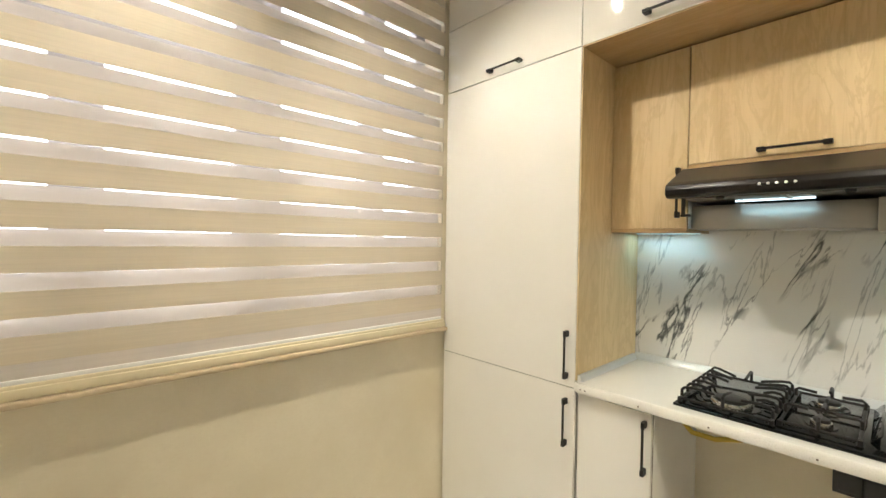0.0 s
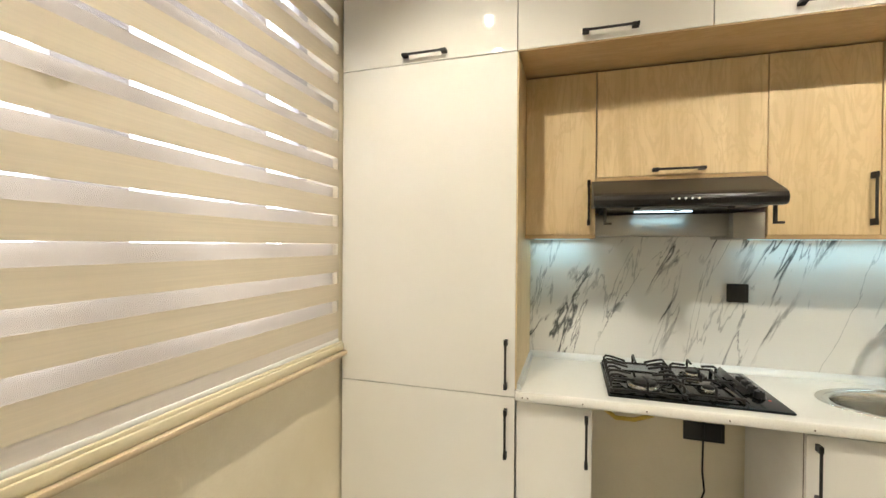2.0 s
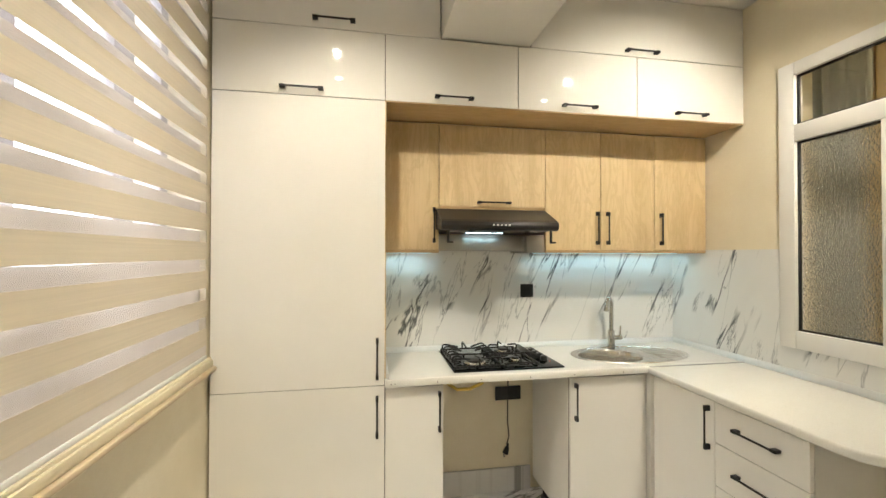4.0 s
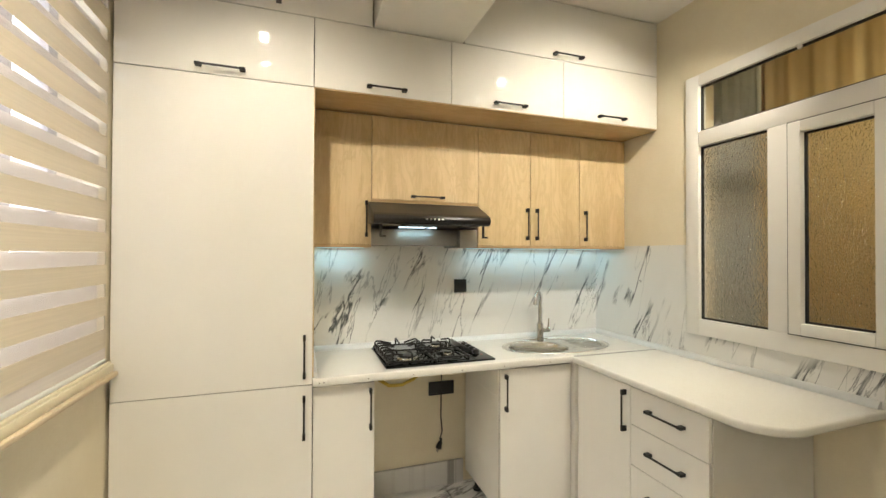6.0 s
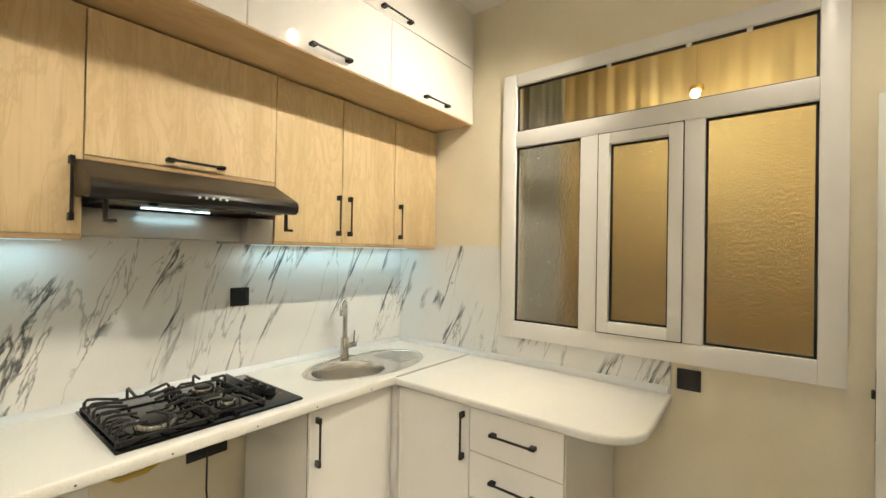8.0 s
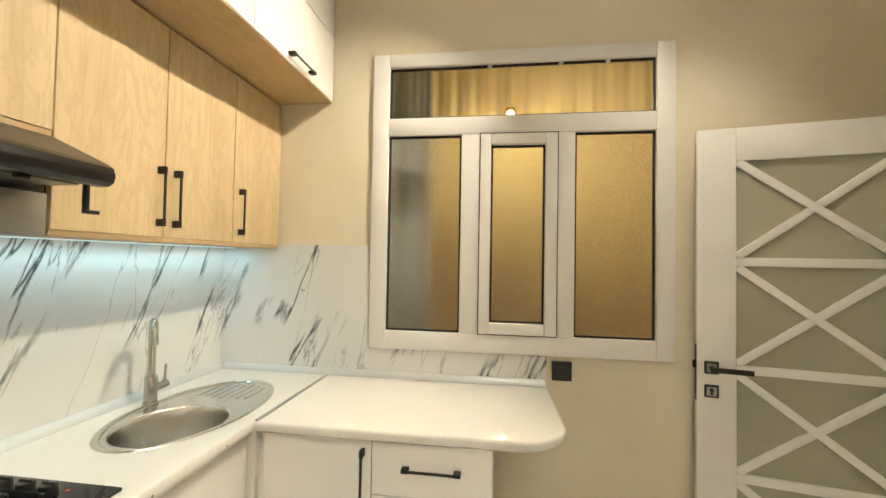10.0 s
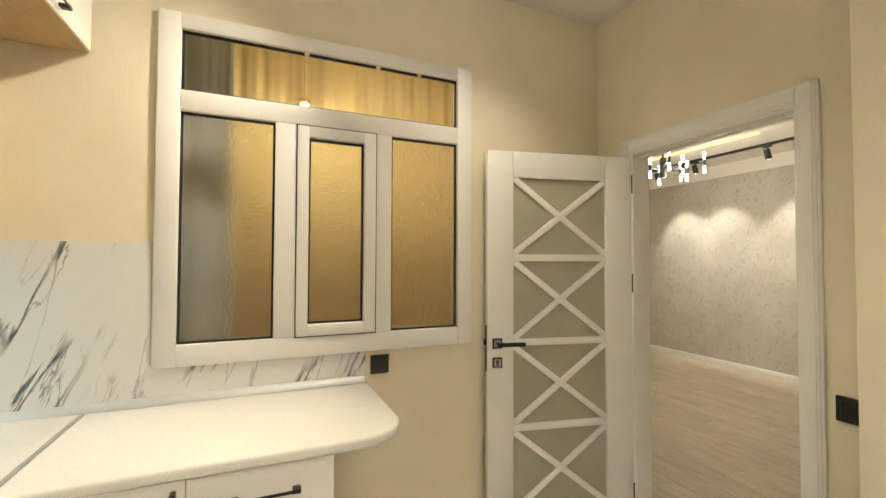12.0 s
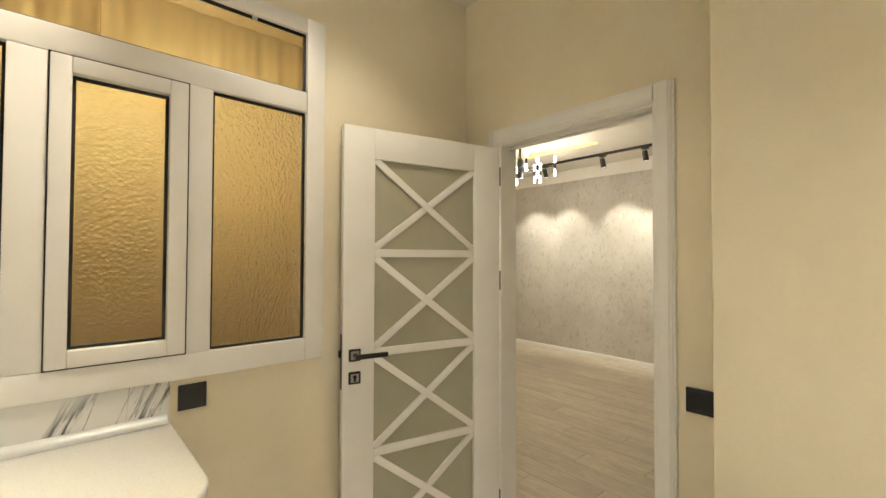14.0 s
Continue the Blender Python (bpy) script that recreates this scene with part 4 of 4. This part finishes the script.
def door_leaf():
    """Built along +x from the hinge, seen face at +y, then turned into the corner."""
    W, H, T = 0.828, 2.062, 0.040
    d = thing("door_1", (0, 0, 0), "open white door with frosted panes and crossed bars", "door", kind="structure")
    s0, s1 = 0.155, W - 0.142
    levels = [1.925, 1.505, 1.064, 0.625, 0.195]
    part("stile", box((0, 0, 0.008), (s0, T, H), 0.003), DOOR_WHITE, d)
    part("stile", box((s1, 0, 0.008), (W, T, H), 0.003), DOOR_WHITE, d)
    part("top_rail", box((s0, 0.001, levels[0]), (s1, T - 0.001, H), 0.003), DOOR_WHITE, d)
    part("bottom_rail", box((s0, 0.001, 0.008), (s1, T - 0.001, levels[-1]), 0.003), DOOR_WHITE, d)
    for z in levels[1:-1]:
        part("cross_rail", box((s0, 0.002, z - 0.018), (s1, T - 0.002, z + 0.018), 0.003), DOOR_WHITE, d)
    edges = [levels[0]] + [v for z in levels[1:-1] for v in (z + 0.018, z - 0.018)] + [levels[-1]]
    for hi, lo in zip(edges[0::2], edges[1::2]):
        part("pane", box((s0, T / 2 - 0.003, lo), (s1, T / 2 + 0.003, hi)), FROST, d, "frosted grey-green glass pane", smooth=False)
        w, h = s1 - s0, hi - lo
        ang, ln = math.degrees(math.atan2(h, w)), math.hypot(w, h) - 0.012
        for k, sg in ((0, 1), (1, -1)):
            m = Matrix.Translation(((s0 + s1) / 2, T / 2, (hi + lo) / 2)) @ pose(0, 0, 0, 0, -ang * sg, 0)
            part("diagonal_bar", moved(box((-ln / 2, -T / 2 + 0.004 + 0.001 * k, -0.016), (ln / 2, T / 2 - 0.004 - 0.001 * k, 0.016), 0.003), m), DOOR_WHITE, d)
    hx = W - 0.052
    p = part("door_handle", merged(box((hx - 0.026, T, 1.038), (hx + 0.026, T + 0.009, 1.090), 0.002, 1), tube((hx, T + 0.006, 1.064), (hx, T + 0.05, 1.064), 0.010, seg=14),
                                   box((hx - 0.135, T + 0.042, 1.054), (hx + 0.012, T + 0.056, 1.074), 0.003)), BLACK, d, "black square lever handle")
    part("rose_inset", box((hx - 0.018, T + 0.009, 1.046), (hx + 0.018, T + 0.0102, 1.082)), GREY_STEEL, p)
    k = part("key_plate", box((hx - 0.026, T, 0.941), (hx + 0.026, T + 0.008, 0.993), 0.002, 1), BLACK, d, "black square key plate")
    part("key_surround", box((hx - 0.018, T + 0.008, 0.949), (hx + 0.018, T + 0.0092, 0.985)), GREY_STEEL, k)
    part("keyhole", merged(tube((hx, T + 0.009, 0.972), (hx, T + 0.0102, 0.972), 0.008, seg=14), box((hx - 0.005, T + 0.009, 0.953), (hx + 0.005, T + 0.0102, 0.972))), BLACK, k)
    part("lock_plate", box((W - 0.001, 0.009, 0.92), (W + 0.0015, 0.031, 1.155)), BLACK, d, "black lock plate on the door edge")
    part("latch", box((W, 0.013, 1.055), (W + 0.012, 0.027, 1.085), 0.002, 1), BLACK, d)
    for z in (1.912, 1.368, 0.238):
        part("hinge", tube((-0.004, T + 0.004, z - 0.05), (-0.004, T + 0.004, z + 0.05), 0.0065, seg=10), BLACK, d, "black hinge")
    turn = radians(-12.12)
    d.matrix_basis = Matrix.Translation((-0.867 - 0.040 * math.sin(-turn), -0.82 - 0.040 * math.cos(turn), 0)) @ Matrix.Rotation(turn, 4, "Z")


door_leaf()


# ---- ceiling lamps of the kitchen ----
def dome(x, y, z, r, drop):
    bm = bmesh.new()
    bmesh.ops.create_uvsphere(bm, u_segments=24, v_segments=12, radius=1)
    bmesh.ops.bisect_plane(bm, geom=bm.verts[:] + bm.edges[:] + bm.faces[:], plane_co=(0, 0, 0), plane_no=(0, 0, 1), clear_outer=True)
    for v in bm.verts:
        v.co = (x + v.co.x * r, y + v.co.y * r, z + v.co.z * drop)
    return bm


def downlight(x, y):
    d = thing("downlight", (x, y, CEIL), "small round lit recessed ceiling spotlight", "ceiling light", "kitchen ceiling spotlights")
    bm = bmesh.new()
    prev = None
    for r, dz in ((0.045, 0.0), (0.044, -0.004), (0.033, -0.005), (0.029, -0.001)):
        loop = [bm.verts.new((x + r * math.cos(k * math.tau / 32), y + r * math.sin(k * math.tau / 32), CEIL + dz)) for k in range(32)]
        if prev:
            for k in range(32):
                bm.faces.new((prev[k], prev[(k + 1) % 32], loop[(k + 1) % 32], loop[k]))
        prev = loop
    part("trim_ring", bm, WHITE_PLASTIC, d)
    g = part("lens", dome(x, y, CEIL - 0.001, 0.029, 0.017), SPOT_GLOW, d, "glowing frosted lens")


for sx, sy in SPOTS:
    downlight(sx, sy)

# ---- living room beyond the doorway ----
LX, LC = -5.06, 2.88
living = structure("living_floor", box((LX, -5.6, -0.1), (XW - 0.12, 1.6, -0.012)), JOINT, "greige wood-look laminate plank floor", "floor")
structure("wall_living_far", box((LX - 0.1, -5.6, 0), (LX, 1.6, 2.70)), SPARKLE, "grey-gold sparkling textured wallpaper wall lit by spots")
structure("wall_living_band", box((LX - 0.1, -5.6, 2.70), (LX + 0.012, 1.6, LC)), CEILING, "plain white band above the wallpaper", "trim")
structure("wall_living_sides", merged(box((LX, -5.7, 0), (XW - 0.12, -5.6, LC)), box((LX, 1.6, 0), (XW - 0.12, 1.7, LC)),
                                      box((XW - 0.135, -5.6, 0), (XW - 0.121, DY0 - 0.02, LC)), box((XW - 0.135, DY1 + 0.02, 0), (XW - 0.121, 1.6, LC)), box((XW - 0.135, DY0 - 0.02, DZ + 0.02), (XW - 0.121, DY1 + 0.02, LC))), CREAM, "pale papered side walls of the living room")
structure("living_ceiling", box((LX - 0.1, -5.7, LC), (XW - 0.12, 1.7, LC + 0.1)), CEILING, "white plastered ceiling of the living room", "ceiling")
structure("baseboard", box((LX, -5.6, -0.01), (LX + 0.016, 1.6, 0.07), 0.004), PVC, "white baseboard along the wallpapered wall", "baseboard")
tagged(part("cove_light", box((-3.92, -4.6, LC - 0.006), (-3.88, -1.9, LC - 0.001)), LED_WARM), "yellow glowing LED line in the ceiling", "light strip")


def track():
    t = thing("track_light", (-4.42, -2.0, LC - 0.03), "black ceiling track with tilted black spotlights", "ceiling light")
    part("rail", box((-4.437, -4.2, LC - 0.032), (-4.403, -0.6, LC - 0.001), 0.003), BLACK, t)
    for y in (-3.6, -3.0, -2.1, -1.55, -0.9):
        part("adapter", box((-4.435, y - 0.045, LC - 0.055), (-4.405, y + 0.045, LC - 0.032), 0.003), BLACK, t)
        part("stem", tube((-4.42, y, LC - 0.09), (-4.42, y, LC - 0.05), 0.008, seg=10), BLACK, t)
        h = part("spot_head", tube((-4.40, y, LC - 0.075), (-4.445, y, LC - 0.185), 0.030, 0.034, seg=20, bevel=0.003), BLACK, t, "black cylinder spotlight head")
        part("lens", tube((-4.4445, y, LC - 0.184), (-4.4465, y, LC - 0.188), 0.022, seg=16), BULB, h)


track()


def chandelier():
    cx, cy, cz = -3.15, -2.47, 2.53
    c = thing("chandelier", (cx, cy, cz), "black branched chandelier with many glowing candle bulbs", "chandelier")
    part("canopy", tube((cx, cy, LC - 0.03), (cx, cy, LC - 0.001), 0.06, bevel=0.004), BLACK, c)
    part("rod", tube((cx, cy, cz - 0.06), (cx, cy, LC - 0.03), 0.010, seg=12), BLACK, c)
    part("hub", tube((cx, cy, cz - 0.10), (cx, cy, cz + 0.13), 0.034, seg=20, bevel=0.004), BLACK, c)
    for k in range(10):
        a = k * math.tau / 10 + 0.2
        r = 0.40 if k % 2 else 0.27
        h = 0.02 if k % 2 else -0.02
        x, y, z = cx + r * math.cos(a), cy + r * math.sin(a), cz + h
        arm = part("arm", tube((cx, cy, z), (x, y, z), 0.006, seg=8), BLACK, c)
        part("holder", tube((x, y, z - 0.035), (x, y, z + 0.035), 0.013, seg=12), BLACK, arm)
        for sg in (1, -1):
            part("bulb", tube((x, y, z + sg * 0.036), (x, y, z + sg * 0.115), 0.011, 0.016, seg=14, bevel=0.004), BULB, arm, "glowing frosted bulb")


chandelier()

# ---- outdoors ----
DISTANCE = emitter("bright_overcast_distance", (0.90, 0.95, 1.0), 3.5)
tagged(part("backdrop", box((-40, 24, -6), (60, 24.1, 30)), DISTANCE, smooth=False), "bright hazy daylight distance outside the window", "backdrop", kind="structure")
structure("ground", box((-300, 2.2, -6.2), (300, 600, -6.0)), GROUT, "pale paved ground outside, far below", "ground")
structure("outer_wall_sides", merged(box((-6, 2.045, -6), (XW, 2.06, CEIL + 0.1)), box((XE + 0.2, 2.045, -6), (6, 2.06, CEIL + 0.1))), CREAM, "plain outside wall of the house")

# ---- pieces of the floors ----
tile = None
for i in range(6):
    for j in range(5):
        x0, y0 = XW + 0.003 + i * 0.6, YS + j * 0.6
        x1, y1 = min(x0 + 0.597, XE), min(y0 + 0.597, YN)
        if x1 - x0 < 0.05 or y1 - y0 < 0.05:
            continue
        part("tile", box((x0, y0, -0.012), (x1, y1, 0.0), 0.001, 1), FLOOR_MARBLE, floor)
row = 0
x = XW - 0.135
plank_mesh = {}
while x - 0.19 > LX - 0.18:
    y = -5.6 + (row * 0.43) % 1.2 - 1.2
    while y < 1.6:
        a, b = max(y, -5.6), min(y + 1.198, 1.6)
        lo = max(x - 0.188, LX)
        if b - a > 0.03 and x - lo > 0.02:
            key = (round(b - a, 3), round(x - lo, 3))
            if key not in plank_mesh:
                ob = part("plank", box((lo - x, 0, -0.008), (0, b - a, 0.0), 0.0012, 1), LAMINATE, living)
                plank_mesh[key] = ob.data
            else:
                ob = new("plank", plank_mesh[key])
                ob.parent = living
            ob.matrix_basis = pose(x, a, 0)
        y += 1.2
    x -= 0.19
    row += 1
